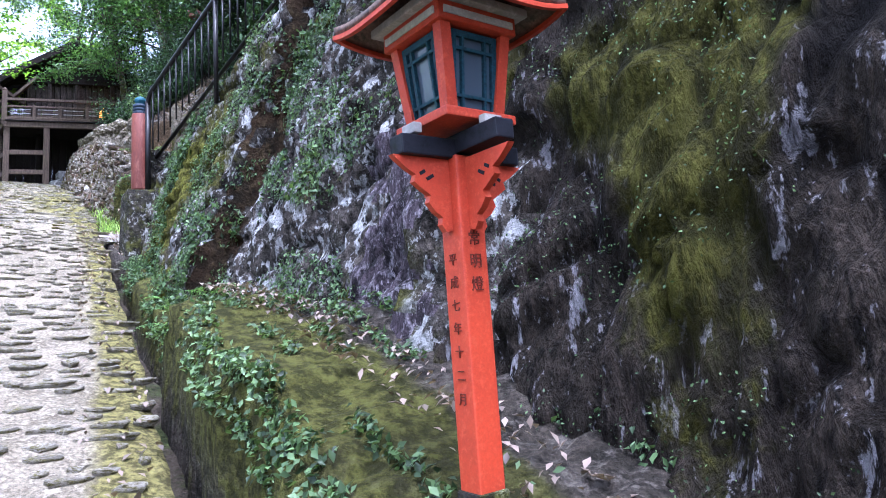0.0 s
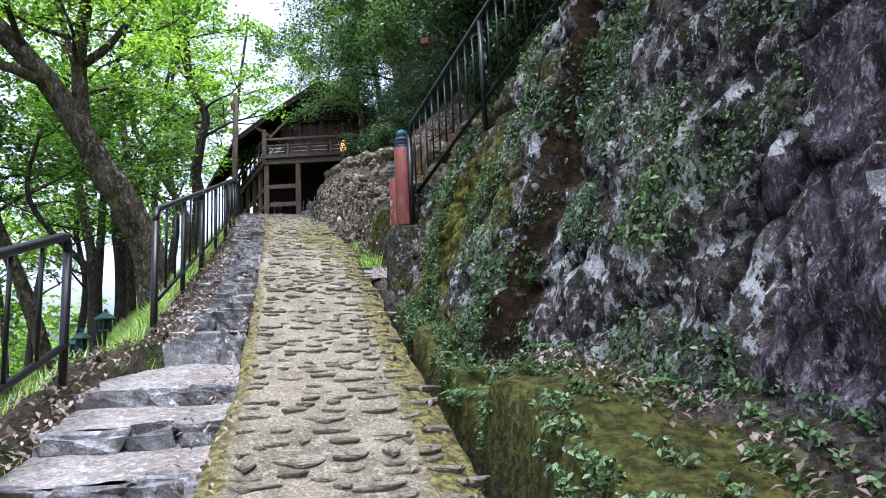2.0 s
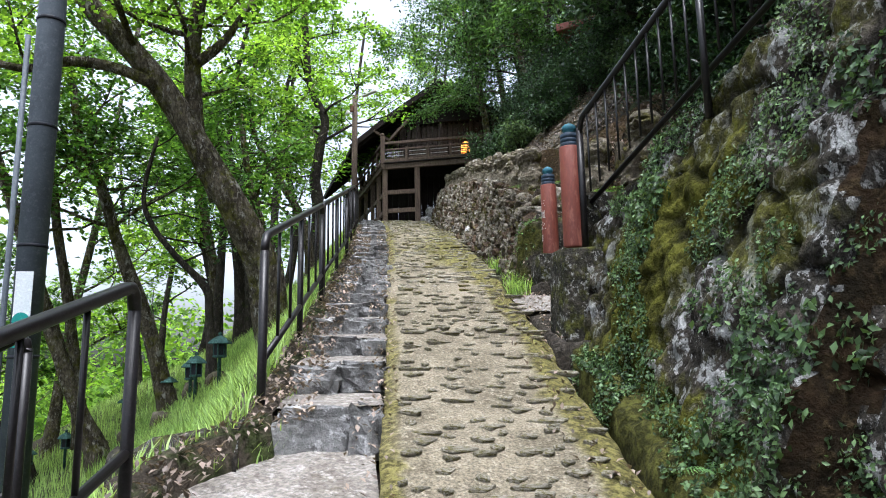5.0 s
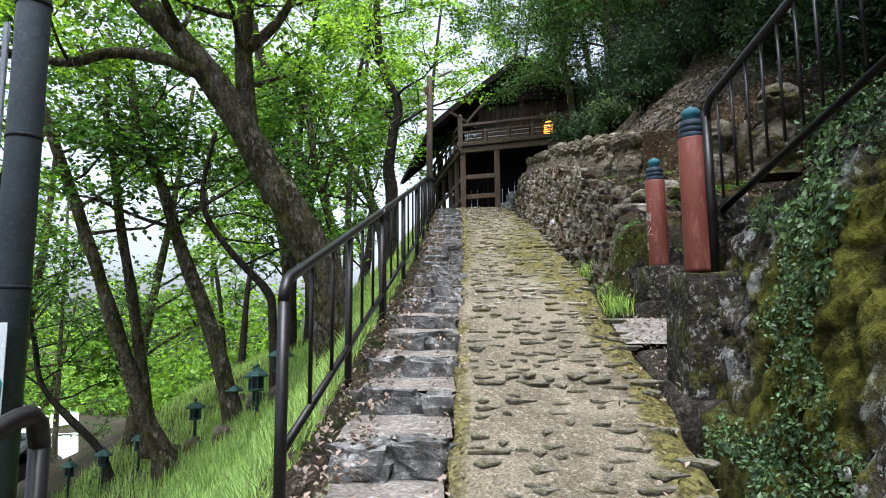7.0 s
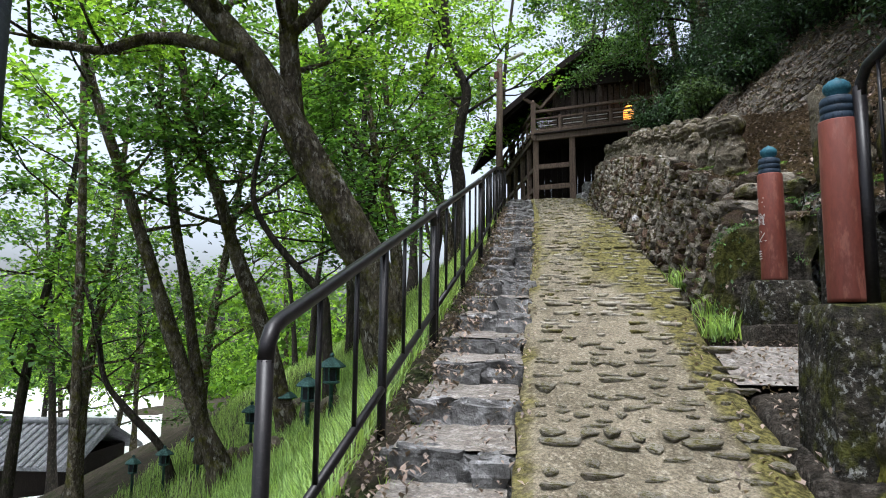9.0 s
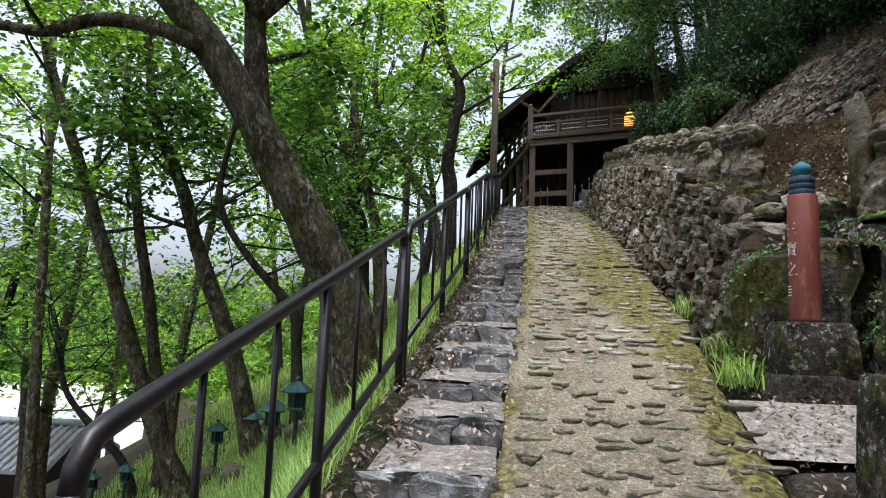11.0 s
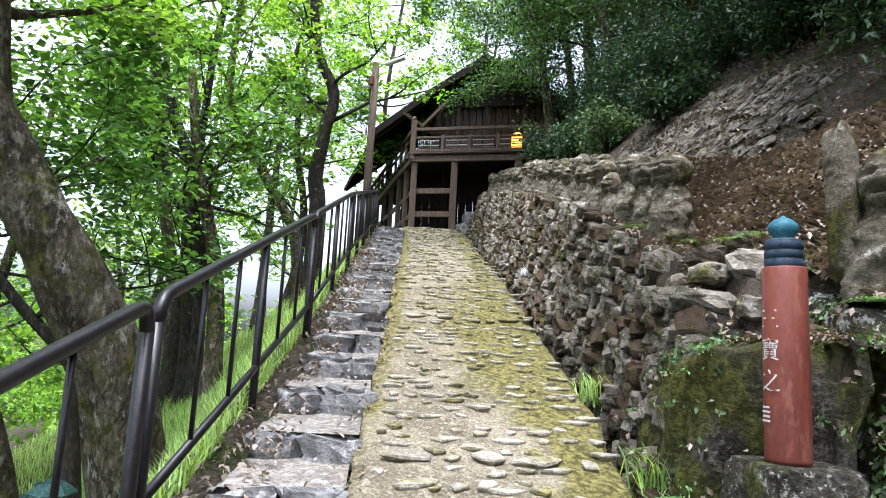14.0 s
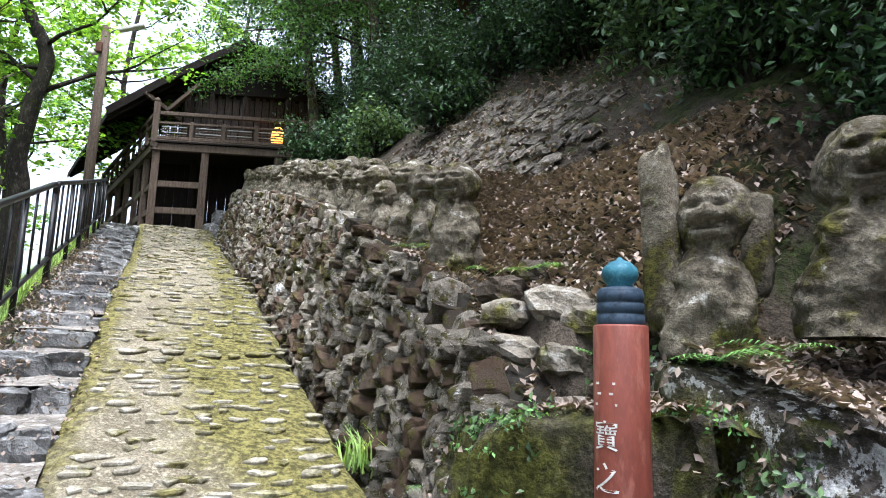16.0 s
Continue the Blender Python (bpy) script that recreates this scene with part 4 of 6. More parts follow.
# ---------------------------------------------------------------- rakan statues, each one plain carved stone
def statue_mesh(seed, w, h, head, hollow=0.0):
    """A squat seated figure with a large round head, roughly carved."""
    rng = random.Random(seed)
    vs, fs = [], []
    rings, segs = (104, 64) if w > .36 else (60, 36)
    off = rng.random() * 90
    lean = rng.uniform(-.12, .12)
    for i in range(rings + 1):
        t = i / rings
        z = t * h
        neck = 1 - head
        if t < neck:
            s = t / neck
            rw = w * (.50 - .05 * s + .02 * math.sin(s * 5 + seed)) * (1 if s < .72 else 1 - .42 * smooth(.72, 1, s))
            rd = w * (.40 - .08 * s) * (1 if s < .76 else 1 - .32 * smooth(.76, 1, s))
        else:
            s = (t - neck) / head
            q = math.sqrt(max(0, 1 - (2 * s - .86) ** 2 / 1.32))
            rw, rd = w * .42 * max(q, .03), w * .38 * max(q, .03)
        for k in range(segs):
            a = 2 * math.pi * k / segs
            c, sn = math.cos(a), math.sin(a)
            p = Vector((rw * math.copysign(abs(c) ** .8, c) + lean * z, rd * math.copysign(abs(sn) ** .8, sn), z))
            front = max(0, -sn)
            if t >= neck:
                s = (t - neck) / head
                x = p.x / (w * .42)
                carve = .0
                for ex in (-.34, .34):
                    carve -= .036 * math.exp(-((x - ex) / .22) ** 2 - ((s - .54) / .036) ** 2)
                    carve += .028 * math.exp(-((x - ex) / .26) ** 2 - ((s - .64 + .04 * abs(x)) / .035) ** 2)
                    carve += .04 * math.exp(-((x - ex * 1.25) / .22) ** 2 - ((s - .40) / .1) ** 2)
                carve += .075 * math.exp(-(x / .13) ** 2 - ((s - .45) / .12) ** 2)
                carve -= .05 * math.exp(-(x / .26) ** 2 - ((s - .25) / .03) ** 2)
                carve += .03 * math.exp(-(x / .3) ** 2 - ((s - .18) / .04) ** 2)
                p.y -= carve * w * 3.0 * smooth(.25, .8, front)
            else:
                s = t / neck
                x = p.x / (w * .5)
                arm = .05 * math.exp(-((abs(x) - .45 + .2 * s) / .16) ** 2) * smooth(.15, .4, s) + .07 * math.exp(-(x / .3) ** 2 - ((s - .55) / .14) ** 2)
                fold = .02 * math.sin(9 * s + 9 * abs(x) + seed)
                p.y -= (arm * 1.7 + fold * 1.4) * w * smooth(.1, .7, front)
            q = p * (9 / max(w, .3)) * .35
            n = noise.noise(q + Vector((off, 0, off))) * .075 + noise.noise(q * 3 + Vector((0, off, 0))) * .04 + noise.noise(q * 8 + Vector((off, off, 0))) * .012
            p += Vector((c, sn, 0)) * n * w * (.75 if t >= neck else 1.3)
            vs.append(p)
    for i in range(rings):
        for k in range(segs):
            fs.append((i * segs + k, i * segs + (k + 1) % segs, (i + 1) * segs + (k + 1) % segs, (i + 1) * segs + k))
    fs.append(tuple(range(rings * segs, (rings + 1) * segs)))
    return vs, fs


def statue(u, v, base, w, h, head, seed, turn, label):
    vs, fs = statue_mesh(seed, w, h, head)
    ob = raw("stone_statue", vs, fs, M_STATUE, smoothed=True)
    ob.matrix_world = plan_pose(W(u, v, base - .07), turn)
    return tagged(ob, label, "statue", "carved statues above the ramp")


# turn: the front looks along the pose's -y
statue(1.93, 1.70, 1.06, .35, .76, .42, 1, radians(-38), "mossy carved stone figure with a large round face")
statue(1.50, 2.05, 1.28, .46, .86, .40, 2, radians(-30), "lichen-covered carved stone figure with folded arms")
slab = raw("stone_slab", *[x for x in pebble(77, .055, .075, .40, 10, 12, .16, .4)], M_STATUE, smoothed=True)
slab.matrix_world = plan_pose(W(2.03, 1.58, 1.44), radians(10)) @ Matrix.Rotation(radians(-3), 4, "Y")
tagged(slab, "upright brown stone slab beside the statue", "slab")
slab = raw("stone_slab", *[x for x in pebble(78, .035, .06, .22, 10, 12, .16, .4)], M_STATUE, smoothed=True)
slab.matrix_world = plan_pose(W(1.88, 1.98, 1.5), radians(10)) @ Matrix.Rotation(radians(4), 4, "Y")
tagged(slab, "upright mossy stone slab beside the statue", "slab")
statue(3.60, 1.40, 1.00, .34, .74, .34, 3, radians(-50), "pale weathered stone figure with folded hands on the wall")
statue(4.12, 1.48, 1.00, .31, .72, .38, 4, radians(-55), "round-headed weathered stone figure on the wall")
statue(4.52, 1.46, 1.00, .31, .72, .36, 5, radians(-60), "round-headed mossy stone figure on the wall")
rng = random.Random(8)
u = 4.95
while u < 15.6:
    wd = rng.uniform(.22, .31)
    statue(u, wall_b(u, 1) + .16 + rng.uniform(-.03, .05), TOP_B(u) - .08, wd, rng.uniform(.58, .76), rng.uniform(.3, .38), 100 + int(u * 10), radians(-72 + rng.uniform(-12, 12)), "small mossy stone figure in a long row on the wall")
    u += wd * .92 + rng.uniform(.0, .05)
u = 5.3
while u < 13:
    wd = rng.uniform(.27, .34)
    statue(u, wall_b(u, 1) + .52 + rng.uniform(-.03, .05), TOP_B(u) + .12, wd, rng.uniform(.5, .62), rng.uniform(.32, .4), 300 + int(u * 10), radians(-72 + rng.uniform(-12, 12)), "small mossy stone figure in a back row above the wall")
    u += wd + rng.uniform(.05, .3)

# mossy earth mound between the post's block and the rubble wall
MOUND_TOP = lin((1.6, 2.0, 2.6, 2.8), (.84, .70, .42, .34))
MOUND_FRONT = lin((1.5, 1.75, 2.0, 2.2, 2.9), (1.34, 1.26, .98, .86, .86))
vs, fs = [], []
for a in range(41):
    for b in range(31):
        x = -1 + a / 20
        u = 2.15 + .62 * x
        v = MOUND_FRONT(u) - .10 + .76 * (b / 30) ** 1.6
        edge = smooth(1.0, .62, x) * smooth(0, .13, (b / 30) ** 1.6) ** .6
        p = W(u, v, -.35 + (MOUND_TOP(u) + .35) * edge + .08 * b / 30 * edge)
        p += UP * (.06 * lump(p, 4, 6) + .04 * lump(p, 11, 3)) * edge - RT3 * (.09 * lump(p, 5, 9) + .055 * lump(p, 12, 2) + .025 * lump(p, 25, 2))
        vs.append(p)
fs = [(a * 31 + b, (a + 1) * 31 + b, (a + 1) * 31 + b + 1, a * 31 + b + 1) for a in range(40) for b in range(30)]
mound = raw("earth_mound", vs, [tuple(reversed(f)) for f in fs], M_LEDGE, smoothed=True, mosses=[.5 + .5 * lump(p, 3.4, 3) for p in vs])
MOUND_PTS = np.array([tuple(p) for p in vs])
tagged(mound, "mossy earth mound with dry leaves on top", "mound", kind="structure")

# ---------------------------------------------------------------- leaf, grass and litter scatter
PATH_PTS = np.array([e for _, e, _, _ in PATH])


def clear_of_walk(P, keep):
    d = np.min(np.linalg.norm(P[:, None, :] - PATH_PTS[None], axis=2), axis=1)
    return d > keep


def scatter_on(P, N, count, size, mat, name, label, seed, clump=2.0, thresh=.0, spread=.6, lift=.012, parent=None, sizes=(.7, 1.3)):
    """Leaves in clumps on given surface points."""
    r = np.random.default_rng(seed)
    pick = r.integers(0, len(P), count * 5)
    q = P[pick] + r.normal(size=(len(pick), 3)) * .02
    keep = np.array([noise.noise(Vector(p) * clump + Vector((seed, 0, seed))) + .4 * noise.noise(Vector(p) * clump * 3.1) for p in q]) > thresh
    q = q[keep][:count]
    nn = N[pick][keep][:count] if N.ndim == 2 else np.tile(N, (len(q), 1))
    q = q + nn * lift
    nn = nn + r.normal(size=q.shape) * spread
    ob = leaf_mesh(name, q, nn, size * r.uniform(*sizes, len(q)), mat, parent, seed=seed)
    return tagged(ob, label, "foliage", kind="stuff")


face_n = np.array((-RT3 * .9 + UP * .35)[:])
scatter_on(WALL_A_PTS[(WALL_A_US < -5.8)], face_n, 2600, .011, M_IVY, "wall_creeper", "tiny-leaved creeper on the darkened near end of the wall", 17, 2.4, .10, .55, .02)
scatter_on(WALL_A_PTS[(WALL_A_US > -5.0)], face_n, 24000, .028, M_IVY, "ivy", "small-leaved creeping ivy on the old wall", 5, 1.5, .10, .55, .02)
scatter_on(WALL_A_PTS[(WALL_A_US > -4.4)], face_n, 6000, .045, M_IVY, "ivy_large", "broad ivy leaves hanging on the old wall", 6, 1.1, .28, .6, .03)
scatter_on(WALL_A_PTS[(WALL_A_US > -7) & (WALL_A_US < -6)], face_n, 4000, .012, M_IVY, "moss_tips", "mossy tips and tiny leaves on the moss cushions", 16, 2.2, .02, .9, .015)
scatter_on(WALL_C_PTS, face_n, 2200, .04, M_IVY, "ivy_rock_face", "small creeping leaves on the rock face", 7, 1.9, .12, .6, .02)

scatter_on(MOUND_PTS, face_n, 1500, .024, M_FERN, "mound_moss_tips", "tufts of moss and tiny plants on the mound", 18, 2.6, .05, .9, .01)
scatter_on(MOUND_PTS, face_n, 900, .035, M_IVY, "mound_weeds", "small weeds hanging on the mossy mound", 19, 2.2, .15, .7, .02)
scatter_on(np.concatenate((MOUND_PTS, WALL_C_PTS)), face_n, 1500, .04, M_LITTER, "mound_roots", "dry leaves caught on the mossy rock", 20, 2.0, .0, .8, .015)

LEDGE_PTS = np.array([tuple(v.co) for v in ledge.data.vertices])
lu = (LEDGE_PTS[:, :2] - ORG) @ AX
scatter_on(LEDGE_PTS[(lu > -7) & (lu < -.5)], np.array((-RT3 * .5 + UP * .8)[:]), 11000, .032, M_IVY, "ledge_weeds", "low weeds and creepers on the mossy ledge", 8, 1.8, .05, .6, .02)


def strip_points(f_v0, f_v1, u0, u1, h, count, seed):
    r = np.random.default_rng(seed)
    out = []
    for _ in range(count):
        u = r.uniform(u0, u1)
        v = f_v0(u) + (f_v1(u) - f_v0(u)) * r.random()
        hh = h(u, v) if callable(h) else h
        out.append(W(u, v, hh)[:])
    return np.array(out)


def litter(name, label, P, size, seed, mat=None):
    r = np.random.default_rng(seed)
    nn = np.tile((0, 0, 1.0), (len(P), 1)) + r.normal(size=P.shape) * .35
    ob = leaf_mesh(name, P + np.array((0, 0, .012)), nn, size * r.uniform(.6, 1.4, len(P)), mat or M_LITTER, seed=seed)
    return tagged(ob, label, "leaves", kind="stuff")


on_land = lambda u, v: land(u, v) - G(u) + .02
litter("leaf_litter_ledge", "brown fallen leaves on the ledge by the wall", strip_points(lambda u: BASE_A(u) - .25, lambda u: BASE_A(u) + .1, -7.0, -3.0, lambda u, v: LEDGE(u) + .09, 700, 3), .035, 3)
litter("leaf_litter_ramp", "scattered fallen leaves along the ramp edges", np.concatenate((strip_points(lambda u: R_EDGE(u) - .3, lambda u: R_EDGE(u) - .02, -7, 2, .015, 420, 4), strip_points(lambda u: L_EDGE(u) - .16, lambda u: L_EDGE(u) + .08, -7, 8, .02, 900, 5), strip_points(lambda u: R_EDGE(u) + .05, lambda u: R_EDGE(u) + .6, -.3, 1.5, .01, 420, 6))), .035, 4)
litter("leaf_litter_steps", "reddish fallen leaves on the steps", strip_points(lambda u: S_EDGE(u) - .1, lambda u: S_EDGE(u) + .25, -6, 12, .0, 4200, 7), .04, 5)
litter("leaf_litter_bank", "brown dry leaves covering the slope by the statues", strip_points(lambda u: 1.5, lambda u: 2.1 + .55 * min(2, max(0, 3.7 - u)), .2, 6.5, lambda u, v: on_land(u, v) + .03, 21000, 8), .06, 6)
litter("leaf_litter_slope", "scattered dry leaves on the paved slope", strip_points(lambda u: 2.0, lambda u: 3.3, 3.0, 7.0, lambda u, v: on_land(u, v) + .05, 1800, 31), .05, 31)
litter("leaf_litter_mound", "reddish dry leaves on the mossy mound", strip_points(lambda u: MOUND_FRONT(u) + .08, lambda u: MOUND_FRONT(u) + .6, 1.6, 2.6, lambda u, v: MOUND_TOP(u) + .06 + .11 * (v - MOUND_FRONT(u)), 800, 33), .04, 33)
litter("leaf_litter_wall_top", "brown dry leaves on the wall top", strip_points(lambda u: wall_b(u, 1) - .02, lambda u: wall_b(u, 1) + .5, 2.0, 6, lambda u, v: TOP_B(u) + .02, 1500, 9), .05, 7)


def grass_patch(name, label, P, length, seed, mat=None, lean=.5):
    """Many thin bent blades as one mesh."""
    r = np.random.default_rng(seed)
    k = len(P)
    a = r.uniform(0, 2 * np.pi, k)
    L = length * r.uniform(.5, 1.25, k)
    d = np.stack((np.cos(a), np.sin(a), np.zeros(k)), 1)
    s = np.stack((-np.sin(a), np.cos(a), np.zeros(k)), 1)
    wdt = (.0035 + .0035 * r.random(k))[:, None]
    bend = (lean * r.uniform(.3, 1.2, k) * L)[:, None]
    base = P
    mid = P + d * bend * .35 + np.array((0, 0, 1.0)) * (L * .62)[:, None]
    tip = P + d * bend + np.array((0, 0, 1.0)) * (L * .92)[:, None]
    vs = np.stack((base - s * wdt, base + s * wdt, mid + s * wdt * .8, mid - s * wdt * .8, tip), 1).reshape(-1, 3)
    i = np.arange(k) * 5
    me = bpy.data.meshes.new(name)
    me.vertices.add(5 * k)
    me.vertices.foreach_set("co", vs.ravel())
    loops = np.stack((i, i + 1, i + 2, i + 3, i + 3, i + 2, i + 4), 1).ravel()
    me.loops.add(7 * k)
    me.loops.foreach_set("vertex_index", loops)
    me.polygons.add(2 * k)
    me.polygons.foreach_set("loop_start", np.stack((np.arange(k) * 7, np.arange(k) * 7 + 4), 1).ravel())
    me.update(calc_edges=True)
    me.validate()
    return tagged(link_mesh(name, me, mat or M_GRASS), label, "grass", kind="stuff")


grass_patch("grass", "bright green grass on the bank below the railing", strip_points(lambda u: -4.6, lambda u: rail_line(u) + .1, -1.9, 9, on_land, 60000, 11), .19, 11)
grass_patch("grass_verge", "long green grass along the railing foot", strip_points(lambda u: rail_line(u) - .45, lambda u: rail_line(u) + .14, -1.6, 15, on_land, 16000, 12), .24, 12)
grass_patch("grass_far_bank", "green grass on the far bank", strip_points(lambda u: -9, lambda u: rail_line(u) - .3, 1, 18, on_land, 30000, 13), .26, 13)
grass_patch("grass_ditch", "tufts of grass growing in the drain ditch", np.concatenate([W(u0, R_EDGE(u0) + dv, -.12)[:] + np.random.default_rng(int(u0 * 10) + 60).normal(size=(150, 3)) * (.07, .07, .02) for u0, dv in ((1.95, .17), (2.4, .2), (3.5, .18))]), .19, 14, lean=.9)
grass_patch("grass_lower", "weeds beside the lower railing", strip_points(lambda u: -2.9, lambda u: -2.05, -5, -1.9, on_land, 6000, 15), .16, 15)
# fern fronds
def fern(at, size, seed, label="green fern growing by the wall"):
    r = random.Random(seed)
    ob = thing("fern", label, "plant", at)
    for f in range(r.randint(5, 7)):
        a = r.uniform(0, 2 * math.pi)
        d = Vector((math.cos(a), math.sin(a), 0))
        s = Vector((-math.sin(a), math.cos(a), 0))
        L = size * r.uniform(.7, 1.1)
        vs, fs = [], []
        n = 12
        for i in range(n):
            t = (i + 1) / n
            c = d * (L * t) + UP * (L * (.75 * t - .75 * t * t) + .02)
            wl = L * .28 * math.sin(math.pi * min(1, t * .9 + .1)) + .004
            for sg in (-1, 1):
                o = len(vs)
                vs += [c - d * L * .018, c + d * L * .022, c + s * (sg * wl) + d * L * .07 - UP * wl * .25]
                fs.append((o, o + 1, o + 2))
        raw("frond", vs, fs, M_FERN, ob)
    return ob


for i, (u, v, h, s) in enumerate([(1.75, 1.62, 1.0, .24), (2.45, 1.62, 1.05, .3), (2.75, 1.7, 1.15, .28), (3.35, 1.5, 1.02, .16), (2.3, 1.45, .86, .2), (-2.95, .33, .02, .26), (-3.6, .62, .32, .24), (-4.1, .68, .35, .22), (-4.35, .75, .5, .18), (-2.4, .5, .12, .2), (4.0, 1.3, 1.02, .16), (5.2, 1.2, .75, .16), (-3.3, .28, -.02, .3), (2.3, .88, .0, .2), (.35, 1.25, .25, .18), (1.2, 1.4, .35, .2), (.9, 1.45, .6, .16), (2.0, .80, -.02, .2), (2.5, .84, .0, .18), (2.75, .9, .1, .16), (1.72, 1.52, 1.02, .26), (1.6, 1.75, 1.1, .24), (2.2, 1.6, 1.05, .26), (3.0, 1.55, 1.08, .2), (-3.9, .3, .34, .2), (-3.5, .3, .05, .22), (-3.0, .32, .04, .2), (-2.6, .36, .03, .18), (-4.6, .62, .46, .18)]):
    fern(W(u, v, h), s, 40 + i)

# ---------------------------------------------------------------- trees
TREE_N = [0]


def tree(label, pts, r0, r1, crown, leaf_mat, bark=M_BARK, limbs=7, limb_len=2.2, leaf=.085, per=85, extra=(), start=.4, seed=None, droop=.0, flat=.22, group=""):
    """Tapered trunk with limbs, and a crown of flat sprays of small leaves."""
    TREE_N[0] += 1
    sd = seed or TREE_N[0] * 13
    r = random.Random(sd)
    nr = np.random.default_rng(sd)
    base = Vector(pts[0])
    ob = thing("tree", label, "tree", base, group)
    line = [p - base for p in spline(pts, 5)]
    radii = [r0 + (r1 - r0) * (i / (len(line) - 1)) ** .8 for i in range(len(line))]
    radii[0] *= 1.45
    radii[1] *= 1.2
    line = [line[0] - UP * .35] + line
    radii = [radii[0] * 1.1] + radii
    vs, fs = tube_data(line, radii, 12, .28, sd)
    raw("trunk", vs, fs, bark, ob, smoothed=True)
    tips = []
    lv, lf = [], []

    def flush():
        if lv:
            raw("limb", lv, lf, bark, ob, smoothed=True)
        lv.clear()
        lf.clear()

    def limb(p, d, L, rad, depth):
        n = 5
        q = [p]
        for i in range(n):
            d = (d + Vector((r.gauss(0, .22), r.gauss(0, .22), r.gauss(.05 - droop, .14)))).normalized()
            q.append(q[-1] + d * L / n)
        a, b = tube_data(q, [rad * (1 - .78 * i / n) for i in range(n + 1)], 6)
        o = len(lv)
        lv.extend(a)
        lf.extend(tuple(x + o for x in f) for f in b)
        for i in (2, 3, 4, 5):
            tips.append((q[i], L))
        if depth:
            for _ in range(2):
                i = r.randint(2, 4)
                a2 = r.uniform(0, 6.28)
                limb(q[i], (d + Vector((math.cos(a2), math.sin(a2), .15)) * .9).normalized(), L * .6, rad * .5, depth - 1)

    for e in extra:
        q = [Vector(p) - base for p in spline(e[0], 4)]
        a, b = tube_data(q, [e[1] + (e[2] - e[1]) * i / (len(q) - 1) for i in range(len(q))], 8, .2)
        o = len(lv)
        lv.extend(a)
        lf.extend(tuple(x + o for x in f) for f in b)
        for p in q[len(q) // 2::2]:
            limb(p, Vector((r.gauss(0, 1), r.gauss(0, 1), .3)).normalized(), limb_len * .6, e[2] * .6, 1)
        flush()
    for k in range(limbs):
        t = start + (1 - start) * (k + r.random()) / limbs
        i = min(len(line) - 1, int(t * (len(line) - 1)))
        a = r.uniform(0, 6.28)
        limb(line[i], Vector((math.cos(a), math.sin(a), r.uniform(.1, .7))).normalized(), limb_len * r.uniform(.7, 1.2) * (1.15 - .4 * t), max(.012, radii[i] * .38), 1)
        flush()
    C, N, S = [], [], []
    for p, L in tips:
        m = max(8, int(per * crown * r.uniform(.4, 1.3)))
        rad = .2 + .16 * L
        ang, rr = nr.uniform(0, 6.28, m), rad * np.sqrt(nr.random(m)) * (1 + .35 * np.sin(nr.uniform(0, 6.28) + 3 * nr.random(m)))
        tilt = nr.normal(size=2) * .25
        x, y = rr * np.cos(ang), rr * np.sin(ang)
        z = nr.normal(size=m) * flat * rad * .5 + x * tilt[0] + y * tilt[1] - .25 * rr * rr
        C.append(np.stack((p.x + x, p.y + y, p.z + z), 1))
        N.append(np.array((-tilt[0], -tilt[1], 1.0)) + nr.normal(size=(m, 3)) * (.35 if flat < .5 else .9))
        S.append(leaf * nr.uniform(.6, 1.3, m))
    C, N, S = np.concatenate(C), np.concatenate(N), np.concatenate(S)
    wpos = C + np.array(base)
    uu = (wpos[:, :2] - ORG) @ AX
    vv = (wpos[:, :2] - ORG) @ RT
    hh = wpos[:, 2] - np.interp(uu, G_U, G_Z)
    keep = clear_of_walk(wpos, 1.5) & ~((vv > -2.0) & (vv < 1.2) & (hh < 2.9) & (uu < 17))
    leaf_mesh("crown", C[keep], N[keep], S[keep], leaf_mat, ob, seed=sd, slim=.7 if flat < .5 else .45)
    return ob


tree("old leaning maple with a thick mossy trunk", [(-8.25, 8.8, .9), (-8.15, 8.58, 1.9), (-8.1, 8.3, 2.7), (-8.28, 7.95, 3.4), (-8.56, 7.58, 4.18), (-8.81, 7.24, 4.88), (-9.1, 6.92, 5.35), (-9.5, 6.5, 6.0), (-9.9, 6.2, 6.9)], .27, .10, 1.0, M_MAPLE, limbs=6, limb_len=2.4, start=.72, per=55, leaf=.075, extra=(
    ([(-8.45, 7.9, 3.5), (-8.66, 7.68, 4.2), (-8.67, 7.58, 4.82), (-8.6, 7.5, 5.6), (-8.4, 7.5, 6.6)], .15, .07),
    ([(-8.8, 7.1, 4.85), (-9.15, 6.78, 5.02), (-9.49, 6.46, 5.06), (-9.85, 6.16, 4.93), (-10.11, 5.92, 4.97), (-10.41, 5.64, 5.0)], .075, .035),
    ([(-8.63, 7.52, 5.2), (-8.35, 7.75, 5.55), (-8.1, 7.9, 6.0), (-7.7, 8.1, 6.6)], .07, .03)))
